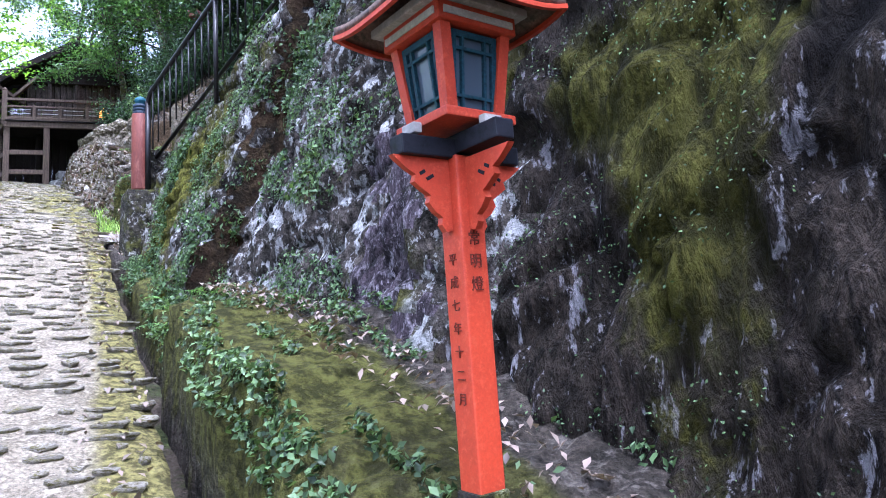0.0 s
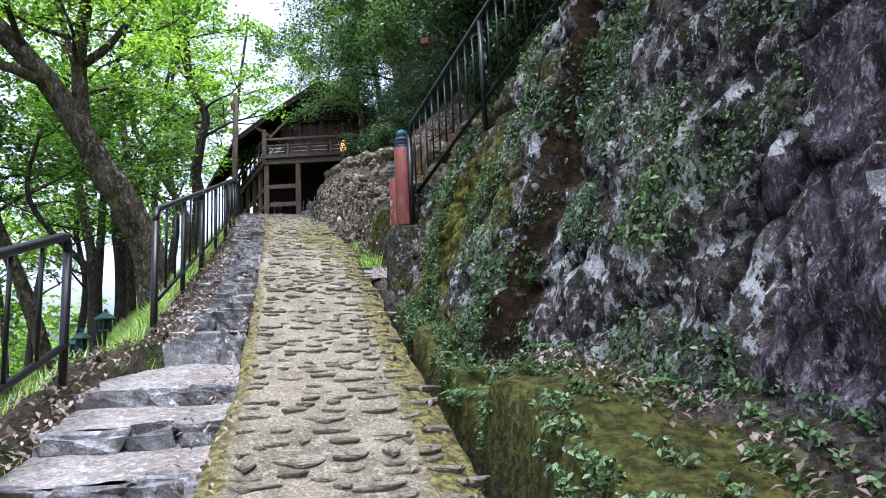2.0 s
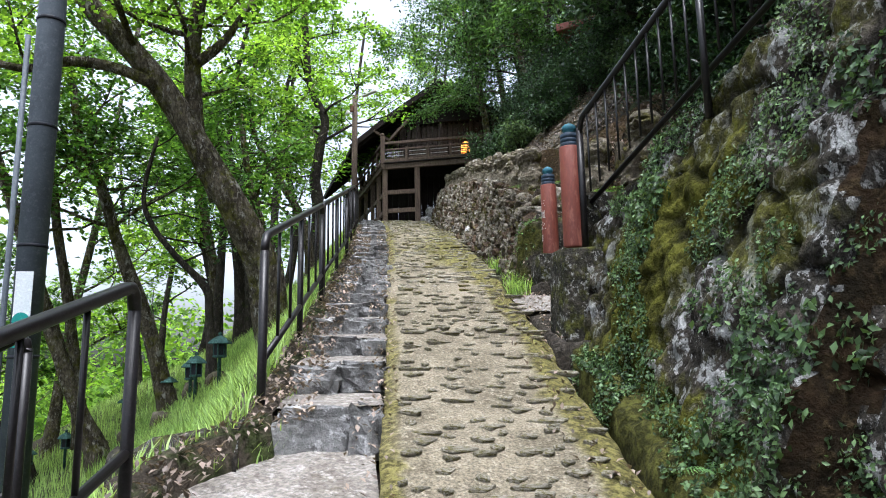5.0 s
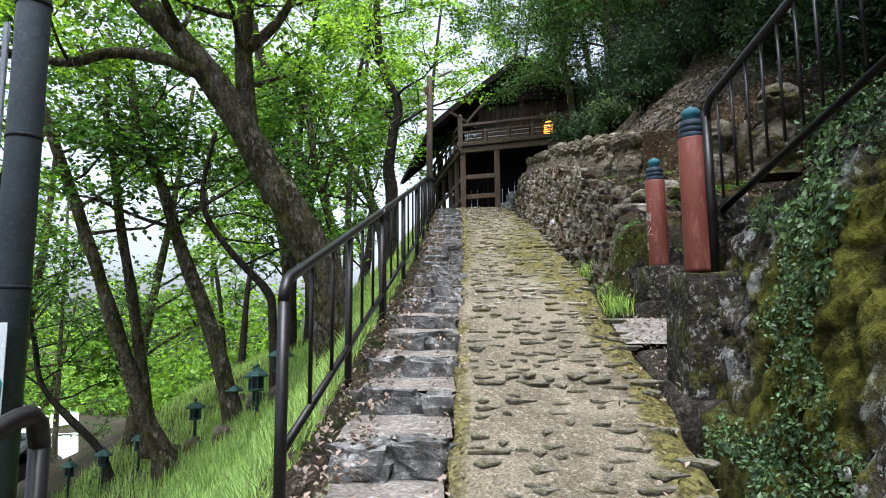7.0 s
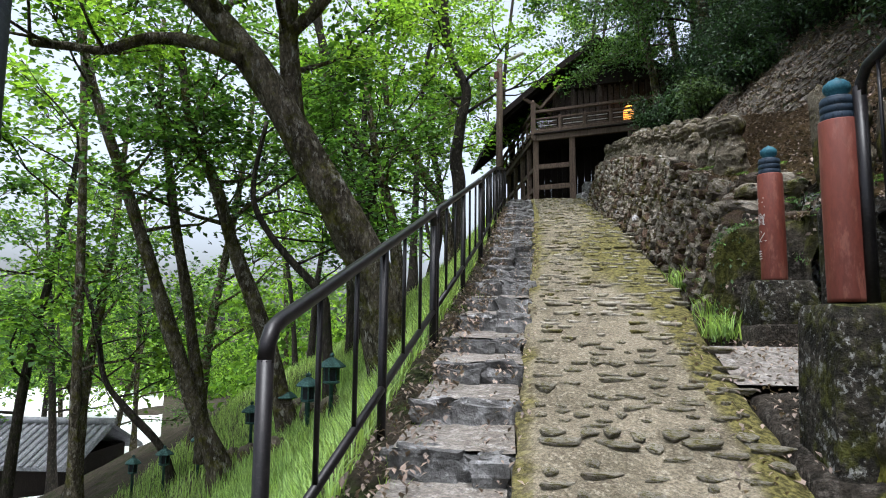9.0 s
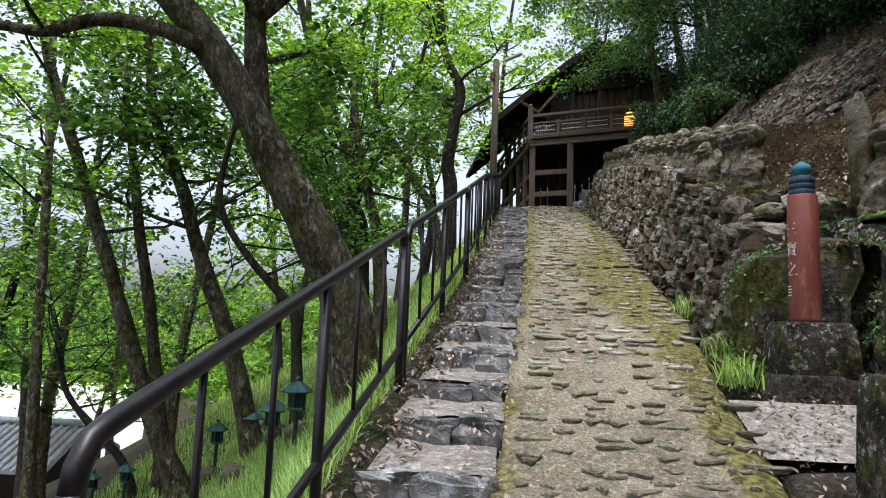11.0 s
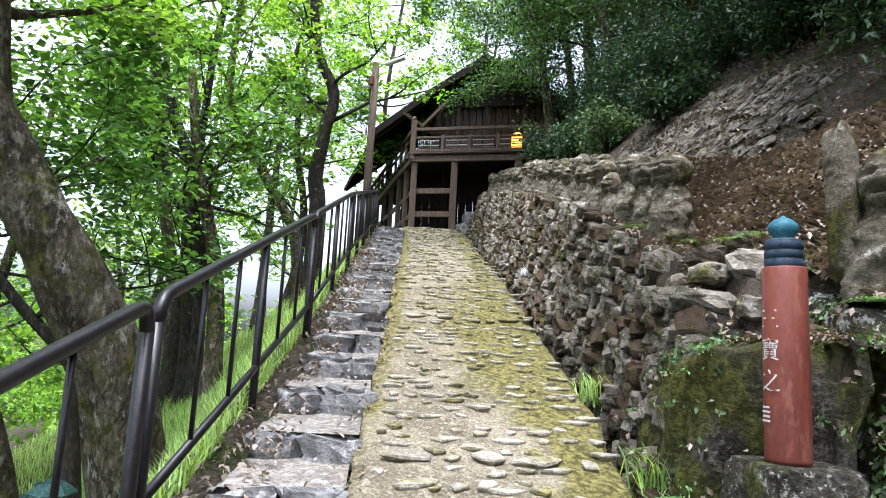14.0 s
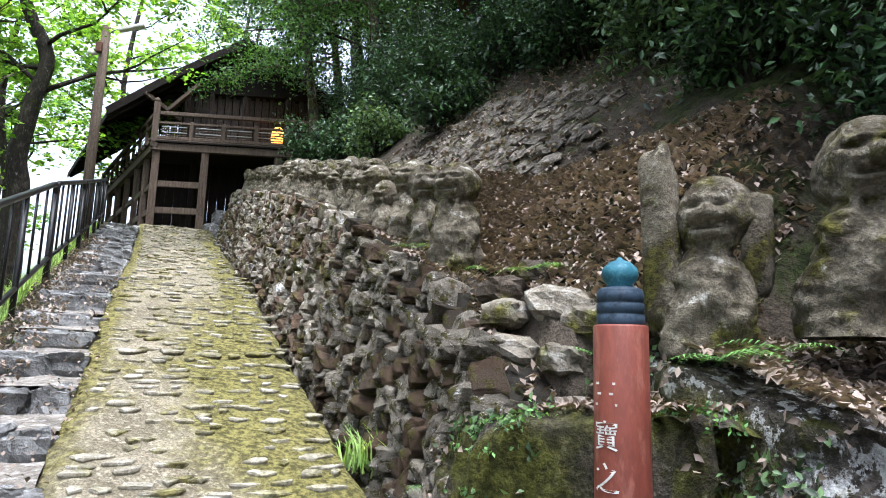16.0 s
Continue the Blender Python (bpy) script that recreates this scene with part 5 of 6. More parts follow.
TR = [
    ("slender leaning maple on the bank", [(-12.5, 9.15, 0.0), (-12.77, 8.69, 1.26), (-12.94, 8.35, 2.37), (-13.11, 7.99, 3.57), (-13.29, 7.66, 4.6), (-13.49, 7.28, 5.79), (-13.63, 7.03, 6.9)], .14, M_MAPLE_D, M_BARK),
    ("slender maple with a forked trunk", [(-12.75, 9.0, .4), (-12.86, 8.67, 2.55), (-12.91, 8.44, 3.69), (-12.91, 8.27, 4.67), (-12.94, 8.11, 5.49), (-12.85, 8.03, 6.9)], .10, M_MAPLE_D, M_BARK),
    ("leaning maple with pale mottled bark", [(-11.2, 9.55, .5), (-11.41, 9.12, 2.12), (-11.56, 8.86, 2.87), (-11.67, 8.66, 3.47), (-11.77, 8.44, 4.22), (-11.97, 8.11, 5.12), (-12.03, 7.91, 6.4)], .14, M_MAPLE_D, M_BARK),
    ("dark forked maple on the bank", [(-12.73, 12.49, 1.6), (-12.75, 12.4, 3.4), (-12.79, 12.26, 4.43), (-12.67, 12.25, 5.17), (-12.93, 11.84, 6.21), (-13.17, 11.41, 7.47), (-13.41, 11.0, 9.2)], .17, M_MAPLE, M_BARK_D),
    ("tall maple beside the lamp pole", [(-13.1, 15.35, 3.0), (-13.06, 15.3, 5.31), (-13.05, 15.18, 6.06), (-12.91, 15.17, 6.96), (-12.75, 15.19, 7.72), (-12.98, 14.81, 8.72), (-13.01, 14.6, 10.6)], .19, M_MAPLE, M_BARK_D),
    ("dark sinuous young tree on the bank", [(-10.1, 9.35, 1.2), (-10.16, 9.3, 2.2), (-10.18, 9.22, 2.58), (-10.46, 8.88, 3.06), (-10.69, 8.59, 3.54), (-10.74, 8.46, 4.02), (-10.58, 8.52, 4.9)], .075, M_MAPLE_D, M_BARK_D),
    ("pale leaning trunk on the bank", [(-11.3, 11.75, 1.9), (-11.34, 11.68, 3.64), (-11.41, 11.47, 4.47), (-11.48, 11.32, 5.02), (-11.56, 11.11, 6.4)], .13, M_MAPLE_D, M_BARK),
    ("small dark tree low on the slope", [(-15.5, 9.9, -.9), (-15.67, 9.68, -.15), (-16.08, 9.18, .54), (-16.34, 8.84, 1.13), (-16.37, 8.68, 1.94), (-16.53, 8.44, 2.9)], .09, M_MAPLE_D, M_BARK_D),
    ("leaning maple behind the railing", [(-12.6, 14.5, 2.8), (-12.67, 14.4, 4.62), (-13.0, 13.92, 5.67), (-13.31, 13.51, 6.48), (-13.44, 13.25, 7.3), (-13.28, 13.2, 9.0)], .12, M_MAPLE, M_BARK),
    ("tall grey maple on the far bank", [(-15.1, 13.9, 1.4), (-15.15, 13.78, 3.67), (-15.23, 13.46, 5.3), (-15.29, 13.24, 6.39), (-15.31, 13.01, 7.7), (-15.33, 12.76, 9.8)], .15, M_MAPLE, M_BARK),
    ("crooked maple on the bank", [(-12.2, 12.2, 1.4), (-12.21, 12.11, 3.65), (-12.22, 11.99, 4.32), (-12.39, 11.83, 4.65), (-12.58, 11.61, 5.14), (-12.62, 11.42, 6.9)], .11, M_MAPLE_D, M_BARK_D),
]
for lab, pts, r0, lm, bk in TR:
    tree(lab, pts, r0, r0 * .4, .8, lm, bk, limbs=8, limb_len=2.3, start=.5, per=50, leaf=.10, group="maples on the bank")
rng = random.Random(21)
for i in range(22):
    u, v = rng.uniform(7, 34), rng.uniform(-24, -5.5)
    if i < 8:
        u, v = rng.uniform(2, 14), rng.uniform(-18, -9)
    z = land(u, v)
    b = Z(u, v, z)
    hgt = rng.uniform(8, 13)
    lx, ly = rng.uniform(-1.5, 1.5), rng.uniform(-1.5, 1.5)
    pts = [b, b + Vector((lx * .2, ly * .2, hgt * .3)), b + Vector((lx * .6 + rng.uniform(-.3, .3), ly * .6, hgt * .62)), b + Vector((lx, ly, hgt))]
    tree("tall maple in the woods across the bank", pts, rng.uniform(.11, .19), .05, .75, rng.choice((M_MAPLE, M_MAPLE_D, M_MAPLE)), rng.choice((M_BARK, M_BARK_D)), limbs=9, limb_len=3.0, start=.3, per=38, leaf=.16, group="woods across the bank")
rng = random.Random(33)
for i in range(14):
    u, v = rng.uniform(-1, 13), rng.uniform(-15, -7.5)
    b = Z(u, v, land(u, v))
    if .12 < (b.y - 3.5) / max(1, -2.8 - b.x) < .55:
        continue
    hgt = rng.uniform(3.2, 5)
    tree("young maple with low spreading branches on the slope", [b, b + Vector((.1, .1, hgt * .4)), b + Vector((rng.uniform(-.6, .6), rng.uniform(-.6, .6), hgt))], .06, .025, .8, M_MAPLE, M_BARK_D, limbs=9, limb_len=2.2, start=.2, per=45, leaf=.12, seed=4000 + i, group="young maples on the slope")
    TREE_N[0] -= 1
# maples behind the timber building
for u, v in ((19, -3.5), (24, -1), (27, 3), (22, -7), (30, -5), (26, 8), (31, 4)):
    b = Z(u, v, land(u, v))
    tree("bright maple behind the timber building", [b, b + Vector((.3, .2, 3)), b + Vector((.2, -.3, 6)), b + Vector((.5, .2, 11.5))], .17, .05, .9, M_MAPLE, M_BARK_D, limbs=10, limb_len=3.6, start=.35, per=75, leaf=.17, group="maples behind the building")
for u, v, hgt in ((11.6, -4.4, 10.5), (15.5, -3.6, 9.5)):
    b = Z(u, v, land(u, v))
    tree("bright maple arching over the steps", [b, b + Vector((-.1, .2, hgt * .35)), b + Vector((.3, .1, hgt * .7)), b + Vector((.9, .5, hgt))], .12, .04, .9, M_MAPLE, M_BARK_D, limbs=9, limb_len=2.9, start=.62, per=60, leaf=.10, seed=5000 + int(u * 10), group="maples on the bank")
    TREE_N[0] -= 1
for u, v, hgt in ((13.0, 2.9, 4.8), (11.4, 3.7, 5.2), (14.7, 3.9, 5.0), (13.4, 4.8, 5.8), (12.6, 5.4, 6.5), (18.2, 5.5, 7)):
    b = Z(u, v, land(u, v))
    tree("leafy tree hanging over the timber building", [b, b + Vector((-.2, -.1, hgt * .35)), b + Vector((-.5, -.1, hgt * .7)), b + Vector((-.8, 0, hgt))], .12, .04, 1.0, M_EVER_L, M_BARK, limbs=12, limb_len=2.5, start=.36, per=90, leaf=.10, droop=.12, flat=.5, group="trees over the building")
# evergreens on the slope above the wall; last five unseen, added to shade it
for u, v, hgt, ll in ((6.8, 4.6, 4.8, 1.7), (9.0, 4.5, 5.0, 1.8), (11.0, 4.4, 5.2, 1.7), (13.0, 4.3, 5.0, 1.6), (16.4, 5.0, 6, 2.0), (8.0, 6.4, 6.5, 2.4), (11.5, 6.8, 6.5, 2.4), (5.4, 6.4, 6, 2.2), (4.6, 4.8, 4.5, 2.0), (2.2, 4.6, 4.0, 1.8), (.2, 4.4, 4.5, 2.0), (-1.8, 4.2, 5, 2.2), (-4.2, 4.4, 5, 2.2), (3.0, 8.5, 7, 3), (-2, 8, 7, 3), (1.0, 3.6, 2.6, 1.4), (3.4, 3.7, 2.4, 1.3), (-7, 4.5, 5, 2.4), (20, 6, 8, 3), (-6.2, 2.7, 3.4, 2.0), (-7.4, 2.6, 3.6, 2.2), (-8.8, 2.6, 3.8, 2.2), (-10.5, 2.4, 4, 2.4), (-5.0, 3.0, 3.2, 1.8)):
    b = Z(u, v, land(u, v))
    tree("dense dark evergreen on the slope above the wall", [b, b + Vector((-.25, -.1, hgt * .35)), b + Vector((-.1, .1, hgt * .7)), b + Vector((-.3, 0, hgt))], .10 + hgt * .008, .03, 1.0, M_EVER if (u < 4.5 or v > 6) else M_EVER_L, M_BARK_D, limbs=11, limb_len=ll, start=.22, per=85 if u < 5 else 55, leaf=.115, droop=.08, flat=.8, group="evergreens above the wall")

def shrub(u, v, size, label, mat=M_EVER, leaf=.09, count=2600, seed=1):
    """A low bush of stems and small leaves with an uneven outline."""
    nr = np.random.default_rng(seed)
    b = Z(u, v, land(u, v))
    ob = thing("shrub", label, "shrub", b, "shrubs on the slope")
    C = []
    for k in range(9):
        a = nr.uniform(0, 6.28)
        tip = Vector((math.cos(a) * size * nr.uniform(.3, .9), math.sin(a) * size * nr.uniform(.3, .9), size * nr.uniform(.5, 1.25)))
        tube("stem", [(0, 0, -.1), tip * .5 + UP * size * .12, tip], [.018, .012, .005], M_BARK_D, ob, 5)
        m = count // 9
        C.append(np.array(tip) * nr.uniform(.55, 1.1, m)[:, None] + nr.normal(size=(m, 3)) * size * (.26, .26, .2))
    C = np.concatenate(C)
    leaf_mesh("foliage", C, nr.normal(size=C.shape) + (0, 0, .9), leaf * nr.uniform(.6, 1.4, len(C)), mat, ob, seed=seed, slim=.42)
    return ob


rng = random.Random(55)
for i in range(34):
    u, v = rng.uniform(-.5, 14), rng.uniform(2.9, 5.2)
    shrub(u, v, rng.uniform(.5, .95), "dark glossy-leaved shrub on the slope", M_EVER, .06, 4200, 700 + i)
for i, (u, v, s) in enumerate([(1.2, 2.75, .5), (2.6, 2.95, .5), (.6, 2.5, .5), (3.6, 3.2, .55), (.2, 3.2, .8), (1.6, 3.4, .8), (2.4, 3.6, .7), (5.0, 3.3, .6), (6.4, 2.6, .5), (8.0, 2.4, .5), (9.5, 2.4, .55), (11, 2.4, .6)]):
    shrub(u, v, s, "drooping narrow-leaved shrub above the statues", M_IVY if i % 3 == 0 else M_EVER, .07, 3800, 760 + i)
# stones facing the slope, laid close in uneven rows
v, row = 1.98, 0
while v < 3.05:
    dv = rng.uniform(.10, .16)
    u = 3.35 + .35 * smooth(2.4, 2.0, v) + rng.uniform(0, .12)
    while u < 6.9:
        du = rng.choice((.09, .13, .18, .25)) * rng.uniform(.85, 1.2)
        if rng.random() < .95 * smooth(3.3, 3.8, u) * smooth(6.9, 6.2, u):
            vs, fs = pebble(1500 + row * 40 + int(u * 10), du * .55, dv * rng.uniform(.55, .85), .022, 4, 9, .6, .5)
            ob = raw("facing_stone", vs, fs, M_FACING)
            vj = v + rng.uniform(-.05, .05)
            at = Z(u + du / 2, vj, land(u + du / 2, vj) + .03)
            ob.matrix_world = plan_pose(at, math.pi / 2) @ Matrix.Rotation(radians(-14), 4, "Y") @ Matrix.Rotation(radians(-45), 4, "X") @ Matrix.Rotation(rng.uniform(-.5, .5), 4, "Z")
            tagged(ob, "flat brown-grey stone facing the slope", "stone", "stones facing the slope")
        u += du
    v += dv
    row += 1

# ---------------------------------------------------------------- garden lanterns on the bank
def bank_lantern():
    ob = thing("garden_lantern", "small verdigris bronze lantern on a thin post", "lantern", (0, 0, 0), "lanterns on the bank")
    bm = bmesh.new()
    lathe(bm, Matrix(), [(.022, -.2), (.022, .22), (.03, .225)], 10)
    part("post", bm, M_BRONZE, ob, smoothed=True)
    bm = bmesh.new()
    lathe(bm, Matrix.Translation((0, 0, .225)), [(.05, 0), (.085, .012), (.085, .03), (.07, .035)], 6)
    part("base", bm, M_BRONZE, ob)
    bm = bmesh.new()
    lathe(bm, Matrix.Translation((0, 0, .26)), [(.068, 0), (.072, .005), (.072, .14), (.068, .145)], 6)
    cage = part("light_box", bm, M_BLACK, ob, "dark lantern windows")
    for k in range(6):
        a = k * math.pi / 3
        bm = bmesh.new()
        box(bm, Matrix.Translation((.073 * math.cos(a), .073 * math.sin(a), .332)), .012, .012, .14)
        part("corner_bar", bm, M_BRONZE, cage)
    bm = bmesh.new()
    lathe(bm, Matrix.Translation((0, 0, .405)), [(.14, -.012), (.145, .0), (.115, .03), (.07, .062), (.03, .085), (.018, .092)], 6)
    part("roof", bm, M_BRONZE, ob, "pale green hexagonal roof")
    bm = bmesh.new()
    lathe(bm, Matrix.Translation((0, 0, .497)), [(.014, 0), (.026, .012), (.024, .028), (.006, .045)], 10)
    part("finial", bm, M_BRONZE, ob, smoothed=True)
    return ob


first = bank_lantern()
spots = [(-9.204, 8.671, 1.762), (-9.803, 8.786, 1.556), (-11.226, 9.435, 1.261), (-12.66, 9.766, .901), (-14.6, 9.9, .2), (-15.3, 9.6, -.1), (-10.4, 9.2, 1.5), (-16.4, 9.5, -.4)]
for i, (x, y, z) in enumerate(spots):
    m = pose(x, y, z - .54, 0, 0, i * 23) @ Matrix.Scale(1.15, 4)
    if i == 0:
        first.matrix_world = m
    else:
        o = copy_thing(first, pose(x, y, z - .6, 0, 0, i * 23))
# small carved stones among the lanterns
for i, (u, v) in enumerate([(5.2, -3.9), (6.6, -4.8), (7.4, -4.3), (4.9, -3.1), (5.8, -3.6), (8.0, -5.6)]):
    vs, fs = pebble(400 + i, .16, .13, .2, 8, 12, .25, .7)
    ob = raw("boulder", vs, fs, M_STATUE, smoothed=True)
    ob.location = Z(u, v, land(u, v) + .1)
    tagged(ob, "mossy grey boulder on the grass bank", "boulder", "boulders on the bank")

# ---------------------------------------------------------------- steel pole with a small banner
PX = Vector((-6.25, 4.41, -.6))
pole = thing("steel_pole", "tall grey steel pole with a thin side pipe", "pole", PX)
tube("shaft", [(0, 0, 0), (0, 0, 9)], [.09, .078], M_POLE, pole, 20)
for z in (2.05, 2.75, 3.55, 4.3):
    bm = bmesh.new()
    lathe(bm, Matrix.Translation((0, 0, z)), [(.088, 0), (.091, .004), (.091, .018), (.088, .022)], 20)
    part("band", bm, M_BLACK, pole, "thin dark strap", True)
tube("conduit", [(-.10, -.09, 0), (-.095, -.09, 4.2)], .018, M_POLE, pole, 8)
ban = thing("banner_sign", "small white and teal banner strapped to the pole", "sign", PX + Vector((.09, -.08, 2.25)))
bm = bmesh.new()
box(bm, pose(.035, -.02, .1, 0, 0, 38), .10, .006, .46, .002)
part("panel", bm, M_SIGN_W, ban, "white sheet")
bm = bmesh.new()
lathe(bm, pose(.037, -.024, .03, 90, 0, 38), [(.048, 0), (.048, .006)], 24)
part("disc", bm, M_SIGN_T, ban, "teal printed shape")
bm = bmesh.new()
box(bm, pose(.037, -.024, -.06, 0, 0, 38), .09, .008, .15, .002)
part("print", bm, M_SIGN_T, ban, "teal printed shape")

# ---------------------------------------------------------------- timber lamp pole near the building
LP = Vector((-12.1, 15.6, 4.4))
lp = thing("street_lamp", "wooden lamp pole with a slim white lamp", "lamp", LP)
tube("pole", [(0, 0, -.4), (.02, 0, 4.0)], [.085, .07], M_WOOD, lp, 12)
tube("arm", [(0, 0, 3.85), (.18, .03, 3.95), (.30, .06, 3.98)], .014, M_POLE, lp, 8)
bm = bmesh.new()
box(bm, pose(.42, .09, 4.0, 0, -14, 12), .42, .11, .06, .02)
part("lamp_head", bm, M_WHITE, lp, "white slim lamp head")
bm = bmesh.new()
box(bm, pose(.0, -.09, 3.6, 0, 0, 12), .10, .07, .18, .015)
part("switch_box", bm, surface("rust_red_box", (.10, .05, .035), (.08, .04, .03), (.12, .06, .045), 6, 40, .7, .1, .003), lp, "rust red box")
bm = bmesh.new()
lathe(bm, pose(-.16, -.05, 3.5, 20, 0, 0), [(.03, .1), (.05, .06), (.10, 0), (.095, .0)], 14)
part("lamp_shade", bm, M_WHITE, lp, "small white lamp shade", True)

# ---------------------------------------------------------------- timber building on posts at the ramp's head
P0 = Vector((-14.5, 20.56, 6.03))
FR = Vector((.95, .31, 0)).normalized()
SD = Vector((-5.4, 5.05, 0)).normalized()
bl = thing("timber_building", "dark weathered timber hall on posts with veranda railing", "building", P0)


def beam(name, a, b, w, h, mat, parent=bl, label=""):
    a, b = Vector(a), Vector(b)
    d = b - a
    up = UP if abs(d.normalized().z) < .95 else RT3
    m = frame_at((a + b) / 2, d, up)
    bm = bmesh.new()
    box(bm, m, d.length, w, h, .012)
    return part(name, bm, mat, parent, label)


DK = 1.98
Q = lambda f, s, z: FR * f + SD * s + UP * z
for f in (0, 1.15, 2.9):
    beam("post", Q(f, 0, -.6), Q(f, 0, DK), .17, .17, M_WOOD)
for s in (1.0, 2.1, 3.4, 4.8, 6.2, 7.4):
    beam("post", Q(0, s, -2.2), Q(0, s, DK), .15, .15, M_WOOD)
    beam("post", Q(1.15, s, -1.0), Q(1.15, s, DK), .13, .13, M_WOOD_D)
for z in (.45, 1.1):
    beam("tie_beam", Q(-.02, .02, z), Q(1.2, .02, z), .07, .15, M_WOOD)
    beam("tie_beam", Q(.02, 0, z), Q(.02, 7.4, z), .07, .14, M_WOOD)
beam("edge_beam", Q(-.15, -.05, DK + .02), Q(3.6, -.05, DK + .02), .14, .18, M_WOOD)
beam("edge_beam", Q(-.05, -.15, DK + .02), Q(-.05, 7.6, DK + .02), .14, .18, M_WOOD)
for k in range(14):
    s = .1 + k * .52
    beam("deck_board", Q(-.1, s, DK + .14), Q(3.6, s, DK + .14), .5, .05, M_WOOD_D)
beam("edge_board", Q(-.22, -.12, DK + .15), Q(3.62, -.12, DK + .15), .10, .07, M_WOOD)
beam("edge_board", Q(-.12, -.2, DK + .15), Q(-.12, 7.6, DK + .15), .10, .07, M_WOOD)
# veranda railing
RZ = DK + .18
beam("newel", Q(-.1, -.1, DK), Q(-.1, -.1, RZ + .95), .15, .15, M_WOOD)
bm = bmesh.new()
lathe(bm, Matrix.Translation(Q(-.1, -.1, RZ + .95)), [(.05, 0), (.075, .04), (.05, .09), (.01, .13)], 12)
part("newel_cap", bm, M_WOOD, bl, smoothed=True)
for z, w in ((.68, .09), (.44, .06), (.06, .08)):
    beam("rail", Q(-.1, -.1, RZ + z), Q(3.55, -.1, RZ + z), w, w, M_WOOD)
    beam("rail", Q(-.1, -.1, RZ + z), Q(-.1, 7.5, RZ + z), w, w, M_WOOD)
for f in (.75, 1.5, 2.3, 3.0, 3.55):
    beam("baluster", Q(f, -.1, RZ), Q(f, -.1, RZ + .5), .09, .09, M_WOOD)
for f in (.35, 1.15, 1.9, 2.65):
    for k in range(4):
        beam("slat", Q(f - .3, -.1, RZ + .14 + k * .07), Q(f + .3, -.1, RZ + .14 + k * .07), .02, .028, M_PLASTER if k % 2 else M_WOOD)
for k in range(9):
    beam("baluster", Q(-.1, .8 + k * .8, RZ), Q(-.1, .8 + k * .8, RZ + .7), .08, .08, M_WOOD)
# dark boards added below the deck, standing for the shade under it
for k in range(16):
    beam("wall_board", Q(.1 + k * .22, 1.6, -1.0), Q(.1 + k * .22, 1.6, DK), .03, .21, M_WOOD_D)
# walls of boards behind the veranda
for k in range(17):
    f = .95 + k * .19
    beam("wall_board", Q(f, 1.0, DK + .15), Q(f, 1.0, DK + 1.9), .03 + .02 * (k % 2), .17, M_WOOD_B)
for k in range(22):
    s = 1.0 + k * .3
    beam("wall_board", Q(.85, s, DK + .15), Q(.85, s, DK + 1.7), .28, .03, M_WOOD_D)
for f in (.85, 1.45, 2.3, 3.4, 4.2):
    beam("column", Q(f, .92, DK + .15), Q(f, .92, DK + 1.85), .12, .12, M_WOOD_B)
beam("bracket_beam", Q(.4, .9, DK + 1.85), Q(4.0, .9, DK + 1.85), .14, .16, M_WOOD_D)
beam("brace", Q(.7, .85, DK + 1.0), Q(-.35, .3, DK + 1.5), .1, .1, M_WOOD)
beam("brace", Q(.3, .6, DK + 1.15), Q(.95, .3, DK + 1.8), .1, .1, M_WOOD)
# roof with deep eaves
bm = bmesh.new()
ev, rg = DK + .95, DK + 3.15
prof = [(-1.2, ev), (-.5, ev + .5), (.4, ev + 1.15), (1.3, ev + 1.75), (2.1, rg)]
rows = []
for s in (.35, 7.8):
    rows.append([(bm.verts.new(Q(f, s, z)), bm.verts.new(Q(f, s, z - .16))) for f, z in prof] + [(bm.verts.new(Q(4.2 - f, s, z)), bm.verts.new(Q(4.2 - f, s, z - .16))) for f, z in reversed(prof[:-1])])
for i in range(len(rows[0]) - 1):
    a, b, c, d = rows[0][i], rows[0][i + 1], rows[1][i + 1], rows[1][i]
    bm.faces.new((a[0], b[0], c[0], d[0]))
    bm.faces.new((a[1], d[1], c[1], b[1]))
    bm.faces.new((a[0], a[1], b[1], b[0]))
    bm.faces.new((d[0], c[0], c[1], d[1]))
for e in (0, len(rows[0]) - 1):
    bm.faces.new((rows[0][e][0], rows[1][e][0], rows[1][e][1], rows[0][e][1]))
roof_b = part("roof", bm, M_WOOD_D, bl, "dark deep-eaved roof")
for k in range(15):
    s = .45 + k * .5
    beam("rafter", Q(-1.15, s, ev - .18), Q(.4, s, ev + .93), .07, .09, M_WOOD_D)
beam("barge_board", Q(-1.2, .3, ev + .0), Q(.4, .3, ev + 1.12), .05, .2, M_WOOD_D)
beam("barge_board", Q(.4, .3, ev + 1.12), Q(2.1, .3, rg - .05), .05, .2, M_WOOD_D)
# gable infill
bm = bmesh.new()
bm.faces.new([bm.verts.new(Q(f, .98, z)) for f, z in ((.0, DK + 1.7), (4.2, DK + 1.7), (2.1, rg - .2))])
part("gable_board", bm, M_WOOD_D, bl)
# stone footing and dark opening below the deck
for i in range(12):
    vs, fs = pebble(500 + i, rng.uniform(.2, .4), rng.uniform(.18, .3), rng.uniform(.16, .3), 5, 9, .25, .6)
    ob = raw("footing_stone", vs, fs, M_STEP, smoothed=True)
    ob.location = P0 + Q(rng.uniform(1.6, 3.5), rng.uniform(.2, .9), -.3 + rng.uniform(0, 1.0))
    tagged(ob, "dark footing boulder under the timber hall", "boulder", "footing boulders")
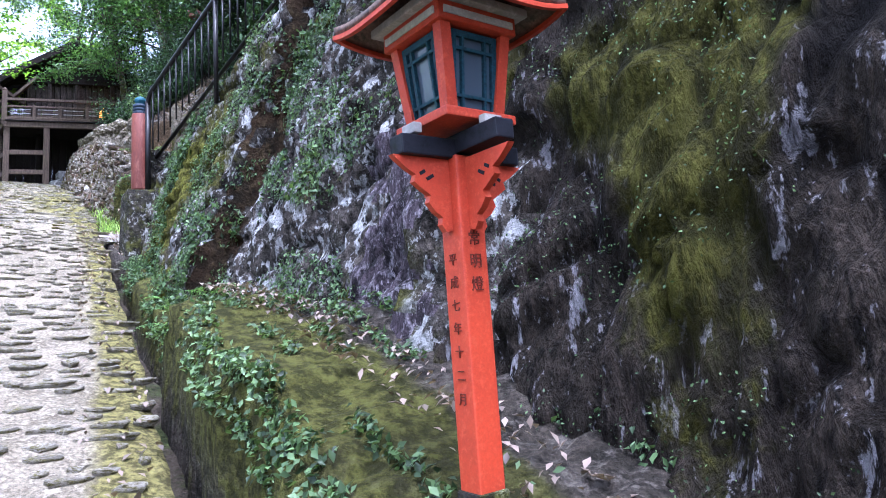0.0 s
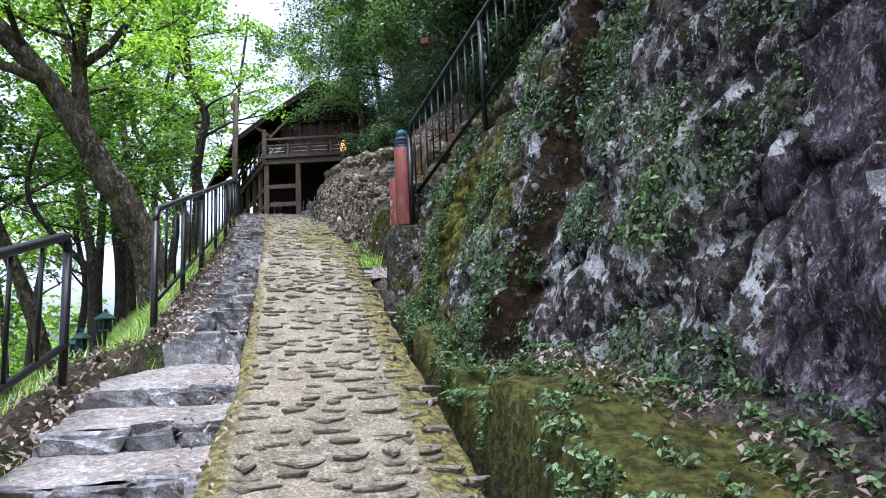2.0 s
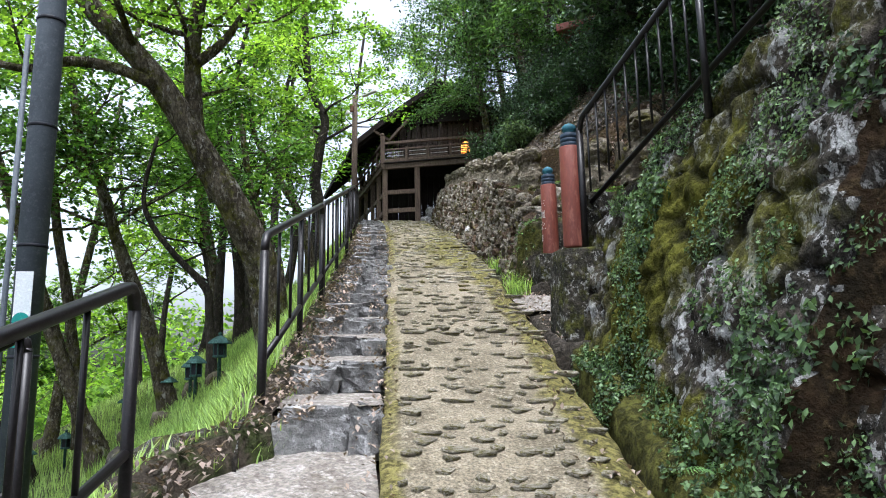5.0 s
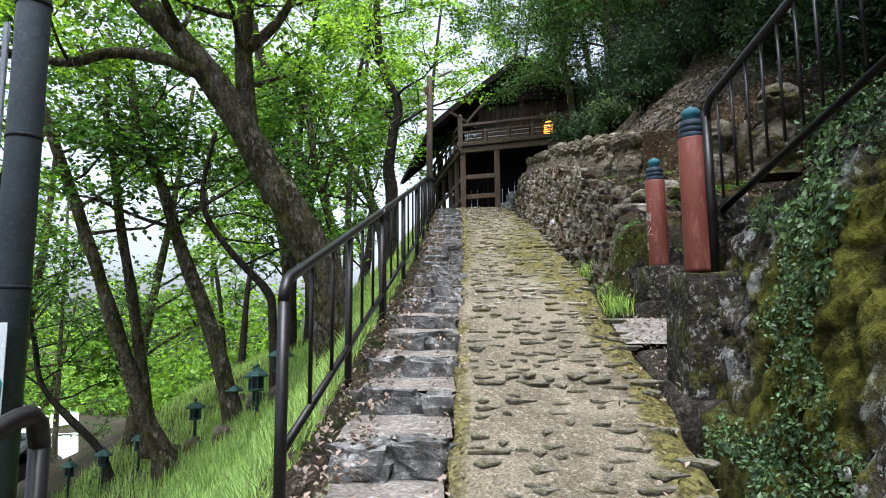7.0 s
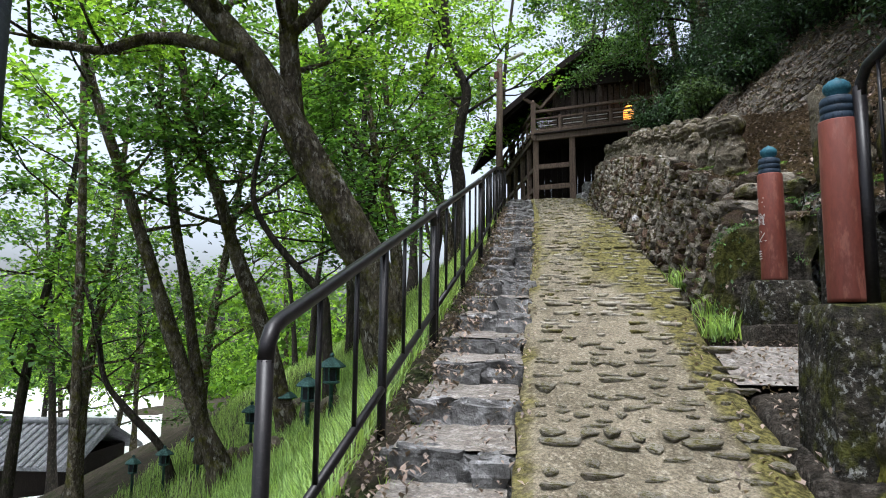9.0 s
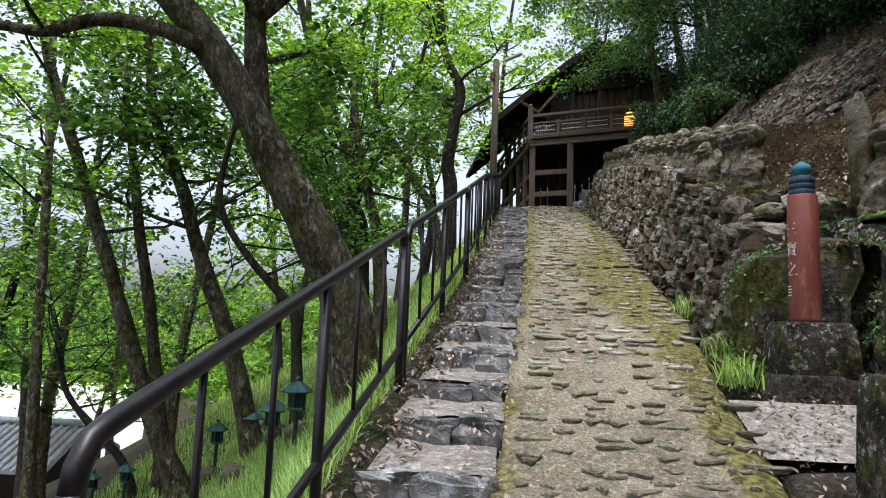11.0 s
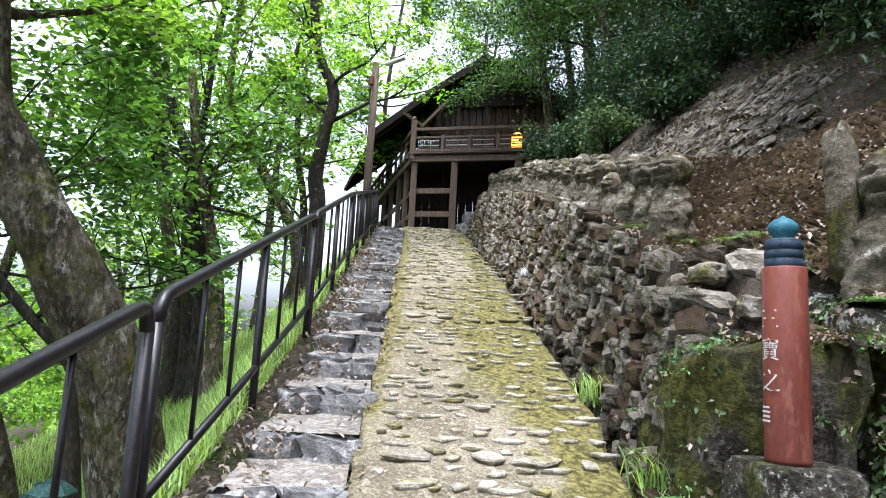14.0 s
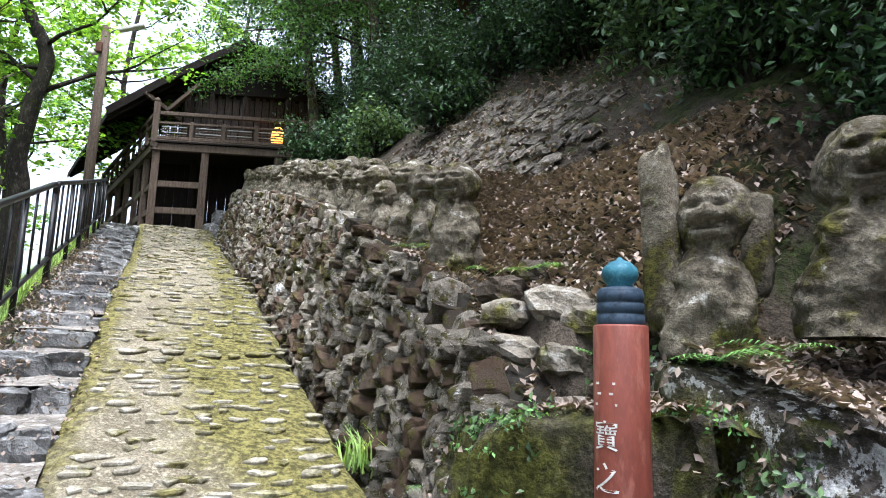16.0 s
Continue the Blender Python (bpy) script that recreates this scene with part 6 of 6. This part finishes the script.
# lit paper lantern
pl = thing("hanging_lantern", "glowing orange paper lantern under the eaves", "lantern", P0 + Q(3.0, .40, DK + .22))
bm = bmesh.new()
lathe(bm, Matrix(), [(.09, 0), (.15, .06), (.17, .3), (.15, .54), (.09, .6)], 16)
part("shade", bm, M_LAMP, pl, "glowing orange paper shade", True)
bm = bmesh.new()
lathe(bm, Matrix(), [(.07, -.03), (.10, -.02), (.10, .01), (.08, .015)], 14)
part("base_ring", bm, M_BLACK, pl)

# ---------------------------------------------------------------- low building above the slope
ub = thing("upper_building", "dark concrete base of an upper building with orange trim", "building", Vector((-5.3, 15.3, 6.9)))
bm = bmesh.new()
pts = [(-.75, .0, 1.4), (-.45, 0, .55), (.0, 0, .12), (.6, 0, .28), (.75, 0, 1.4)]
fr = [bm.verts.new(p) for p in pts]
bk = [bm.verts.new((p[0] * 1.0 + .6, 2.2, p[2])) for p in pts]
bm.faces.new(fr)
bm.faces.new(list(reversed(bk)))
for i in range(5):
    j = (i + 1) % 5
    bm.faces.new((fr[j], fr[i], bk[i], bk[j]))
part("base", bm, M_WOOD_D, ub)
bm = bmesh.new()
box(bm, pose(.3, .9, 1.5), 2.4, 2.6, .16, .02)
part("veranda_floor", bm, M_RED_OLD, ub, "orange painted floor edge")

# ---------------------------------------------------------------- tiled house and pale yard down the slope
hb = Vector((-33.5, 13.0, -4.6))
house = thing("house", "low house with grey tiled roof below the slope", "house", hb)
bm = bmesh.new()
box(bm, pose(0, 0, .8, 0, 0, 40), 5, 4, 1.9, .02)
part("wall", bm, M_WOOD_D, house)
bm = bmesh.new()
for sgn in (-1, 1):
    a = [(-3, 0, 2.75), (3, 0, 2.75), (3, sgn * 2.6, 1.55), (-3, sgn * 2.6, 1.55)]
    top = [bm.verts.new(Matrix.Rotation(radians(40), 3, "Z") @ Vector(p)) for p in a]
    low = [bm.verts.new(Matrix.Rotation(radians(40), 3, "Z") @ (Vector(p) - UP * .12)) for p in a]
    bm.faces.new(top)
    bm.faces.new(list(reversed(low)))
    for i in range(4):
        bm.faces.new((top[i], low[i], low[(i + 1) % 4], top[(i + 1) % 4]))
rf = part("roof", bm, M_TILE, house)
for sgn in (-1, 1):
    for k in range(20):
        x = -2.9 + k * .305
        vs, fs = tube_data([Matrix.Rotation(radians(40), 3, "Z") @ Vector((x, 0, 2.77)), Matrix.Rotation(radians(40), 3, "Z") @ Vector((x, sgn * 2.62, 1.57))], [.07, .07], 6)
        raw("roof_tile", vs, fs, M_TILE, rf)
tube("ridge", [Matrix.Rotation(radians(40), 3, "Z") @ Vector((-3.1, 0, 2.85)), Matrix.Rotation(radians(40), 3, "Z") @ Vector((3.1, 0, 2.85))], .16, M_TILE, house, 10)
vs = []
for i in range(7):
    for j in range(7):
        p = Vector((-27 - i * 7.0, 3.5 + (24.2 + i * 7.0) * (.20 + .045 * j), 0))
        u, v = UV(p)
        vs.append(Vector((p.x, p.y, land(u, v) + .06)))
fs = [(i * 7 + j, (i + 1) * 7 + j, (i + 1) * 7 + j + 1, i * 7 + j + 1) for i in range(6) for j in range(6)]
tagged(raw("pavement_yard", vs, fs, M_PAVE, smoothed=True), "pale gravel yard below the slope", "yard", kind="structure")

# pipe stub in the tall wall
bm = bmesh.new()
p = W(-1.62, .62, .22)
lathe(bm, frame_at(p, -RT3) @ Matrix.Rotation(radians(90), 4, "Y"), [(.028, -.2), (.028, .06), (.02, .06), (.02, -.1)], 14)
tagged(part("drain_pipe", bm, M_PLASTER, smoothed=True), "pale drain pipe stub in the old wall", "pipe")

# ---------------------------------------------------------------- far woods
nr = np.random.default_rng(77)
C, N, S = [], [], []
for k in range(520):
    a = nr.uniform(0, 1)
    u, v = nr.uniform(-20, 75), nr.uniform(-85, -26)
    if k > 620:
        u, v = nr.uniform(33, 80), nr.uniform(-26, 40)
    zb = land(u, v) + nr.uniform(.3, 3.2)
    c = np.array(Z(u, v, zb)[:])
    if c[0] > -62 and .17 < (c[1] - 3.5) / max(1, -2.8 - c[0]) < .46:
        continue
    m = 150
    d = nr.normal(size=(m, 3))
    d /= np.linalg.norm(d, axis=1)[:, None]
    C.append(c + d * nr.uniform(.5, 1, m)[:, None] * np.array((2.6, 2.6, 1.7)))
    N.append(d * .6 + np.array((0, 0, .6)) + nr.normal(size=(m, 3)) * .4)
    S.append(nr.uniform(.35, .75, m))
for k in range(150):
    a, dist = radians(nr.uniform(126, 172)), nr.uniform(34, 62)
    c = np.array((-3 + math.cos(a) * dist, 4 + math.sin(a) * dist, nr.uniform(-1.5, 4.5)))
    m = 130
    d = nr.normal(size=(m, 3))
    d /= np.linalg.norm(d, axis=1)[:, None]
    C.append(c + d * nr.uniform(.3, 1, m)[:, None] * np.array((2.4, 2.4, 1.5)))
    N.append(d * .6 + np.array((0, 0, .6)) + nr.normal(size=(m, 3)) * .4)
    S.append(nr.uniform(.25, .55, m))
ob = leaf_mesh("far_woods", np.concatenate(C), np.concatenate(N), np.concatenate(S), M_MAPLE, seed=9)
tagged(ob, "distant green woods on the far hillside", "woods", kind="stuff")

# ---------------------------------------------------------------- rubble stones of the low wall, nearest as parts
variants = []
for i in range(10):
    vs, fs = pebble(800 + i, .50, .52, .50, 5, 8, .5, .6)
    variants.append(mesh_of("stone", vs, fs, M_STONE_B, False))
rng = random.Random(30)
spots = []
h_row = -.28
u = 2.25
rowi = 0
while h_row < 1.1:
    hh = rng.uniform(.10, .135)
    u = 2.2 + rng.uniform(0, .1)
    while u < 16.5:
        wd = rng.choice((.06, .08, .1, .13, .17)) * rng.uniform(.85, 1.2) * (1 if u < 8 else 1.3)
        hm = h_row + hh / 2 + rng.uniform(-.02, .02)
        if hm < TOP_B(u) + .02:
            spots.append((u + wd / 2, hm, wd, hh * rng.uniform(.7, 1.45), rng.random()))
        u += wd * .92
    h_row += hh * .93
near = sorted(spots, key=lambda s: s[0])[:300]
ids = {id(s) for s in near}
rest_v, rest_f = [], []
for s in spots:
    u, h, wd, hh, q = s
    p = W(u, wall_b(u, h) + .0 + .085 * (q - .5), h)
    m = plan_pose(p, radians(90 + rng.uniform(-14, 14))) @ Matrix.Rotation(rng.uniform(-.5, .5), 4, "Y") @ Matrix.Diagonal((wd * .94, rng.uniform(.14, .26), hh * .95, 1))
    me = variants[rng.randrange(10)]
    if id(s) in ids:
        ob = new("stone", me)
        ob.parent = rubble
        ob.matrix_local = m
    else:
        o = len(rest_v)
        rest_v += [m @ v.co for v in me.vertices]
        rest_f += [tuple(i + o for i in f.vertices) for f in me.polygons]
tagged(raw("stones", rest_v, rest_f, M_STONE_B, rubble), "rest of the field stones", kind="stuff")
# larger stones at the wall's near end
for i, (u, v, h, s) in enumerate([(2.55, 1.2, .56, .15), (2.3, 1.34, .62, .14), (2.65, 1.22, .78, .13), (2.42, 1.36, .82, .12), (2.75, 1.25, .93, .12), (2.12, 1.42, .76, .13), (2.95, 1.35, 1.0, .13), (2.6, 1.45, 1.02, .16), (3.0, 1.6, 1.1, .12), (2.4, 1.5, 1.0, .13)]):
    vs, fs = pebble(900 + i, s, s * .8, s * .62, 9, 14, .34, .75)
    ob = raw("field_stone", vs, fs, M_STONE_B)
    ob.matrix_world = plan_pose(W(u, v, h), i * 1.3)
    tagged(ob, "large mossy field stone at the wall's end", "stone", "stones at the wall's end")

# ---------------------------------------------------------------- cobbles set in the ramp, nearest as parts
cob = []
for i in range(12):
    r = random.Random(60 + i)
    n = 6 + i % 3
    top, rim, low = [], [], []
    for k in range(n):
        a = 2 * math.pi * k / n
        q = 1 + r.uniform(-.42, .25)
        top.append(Vector((math.cos(a) * .47 * q, math.sin(a) * .47 * q, .5 + r.uniform(-.12, .1))))
        rim.append(Vector((math.cos(a) * .5 * q, math.sin(a) * .5 * q, .22 + r.uniform(-.1, .1))))
        low.append(Vector((math.cos(a) * .36 * q, math.sin(a) * .34 * q, -.5)))
    vs = top + rim + low + [Vector((0, 0, .54))]
    fs = [(k, (k + 1) % n, 3 * n) for k in range(n)]
    fs += [(n + k, n + (k + 1) % n, (k + 1) % n, k) for k in range(n)] + [(2 * n + k, 2 * n + (k + 1) % n, n + (k + 1) % n, n + k) for k in range(n)]
    cob.append(mesh_of("cobble", vs, fs, M_COBBLE, False))
rng = random.Random(12)
spots = []
u = -7.2
while u < 16.4:
    du = rng.uniform(.095, .125) if u < 8 else rng.uniform(.13, .16)
    big = any(abs(u - b) < .06 for b in (-3.9, -.05, 2.35, 4.95))
    v = L_EDGE(u) + .07 + rng.uniform(0, .06)
    while v < R_EDGE(u) - .10:
        wd = rng.choice((.07, .1, .13, .16, .2)) * rng.uniform(.85, 1.2) * (1.4 if big else 1)
        if big or rng.random() < .72:
            spots.append((u + (0 if big else rng.uniform(-.05, .05)), v + wd / 2, wd, du * (1.1 if big else rng.uniform(.4, .8)), big, rng.random()))
        v += wd + rng.uniform(.0, .07)
    u += du
front = sorted((s for s in spots if s[0] > -5.6), key=lambda s: s[0])[:300]
ids = {id(s) for s in front}
rest_v, rest_f = [], []
slope_t = math.atan(.29)
for s in spots:
    u, v, wd, ln, big, q = s
    p = W(u, v, (-.006 if q < .6 else .001) + (.009 if big else 0))
    p.z += .022 * lump(W(u, v), 3.1) + .012 * lump(W(u, v), 9)
    m = plan_pose(p, rng.uniform(-.35, .35)) @ Matrix.Rotation(slope_t - .13 + rng.uniform(-.08, .06), 4, "X") @ Matrix.Rotation(rng.uniform(-.06, .06), 4, "Y") @ Matrix.Diagonal((wd, ln * 1.1, .034, 1))
    me = cob[rng.randrange(12)]
    if id(s) in ids:
        ob = new("cobble", me)
        ob.parent = ramp_bed
        ob.matrix_local = m
    else:
        o = len(rest_v)
        rest_v += [m @ w.co for w in me.vertices]
        rest_f += [tuple(i + o for i in f.vertices) for f in me.polygons]
tagged(raw("cobbles", rest_v, rest_f, M_COBBLE, ramp_bed), "rest of the set cobbles", kind="stuff")
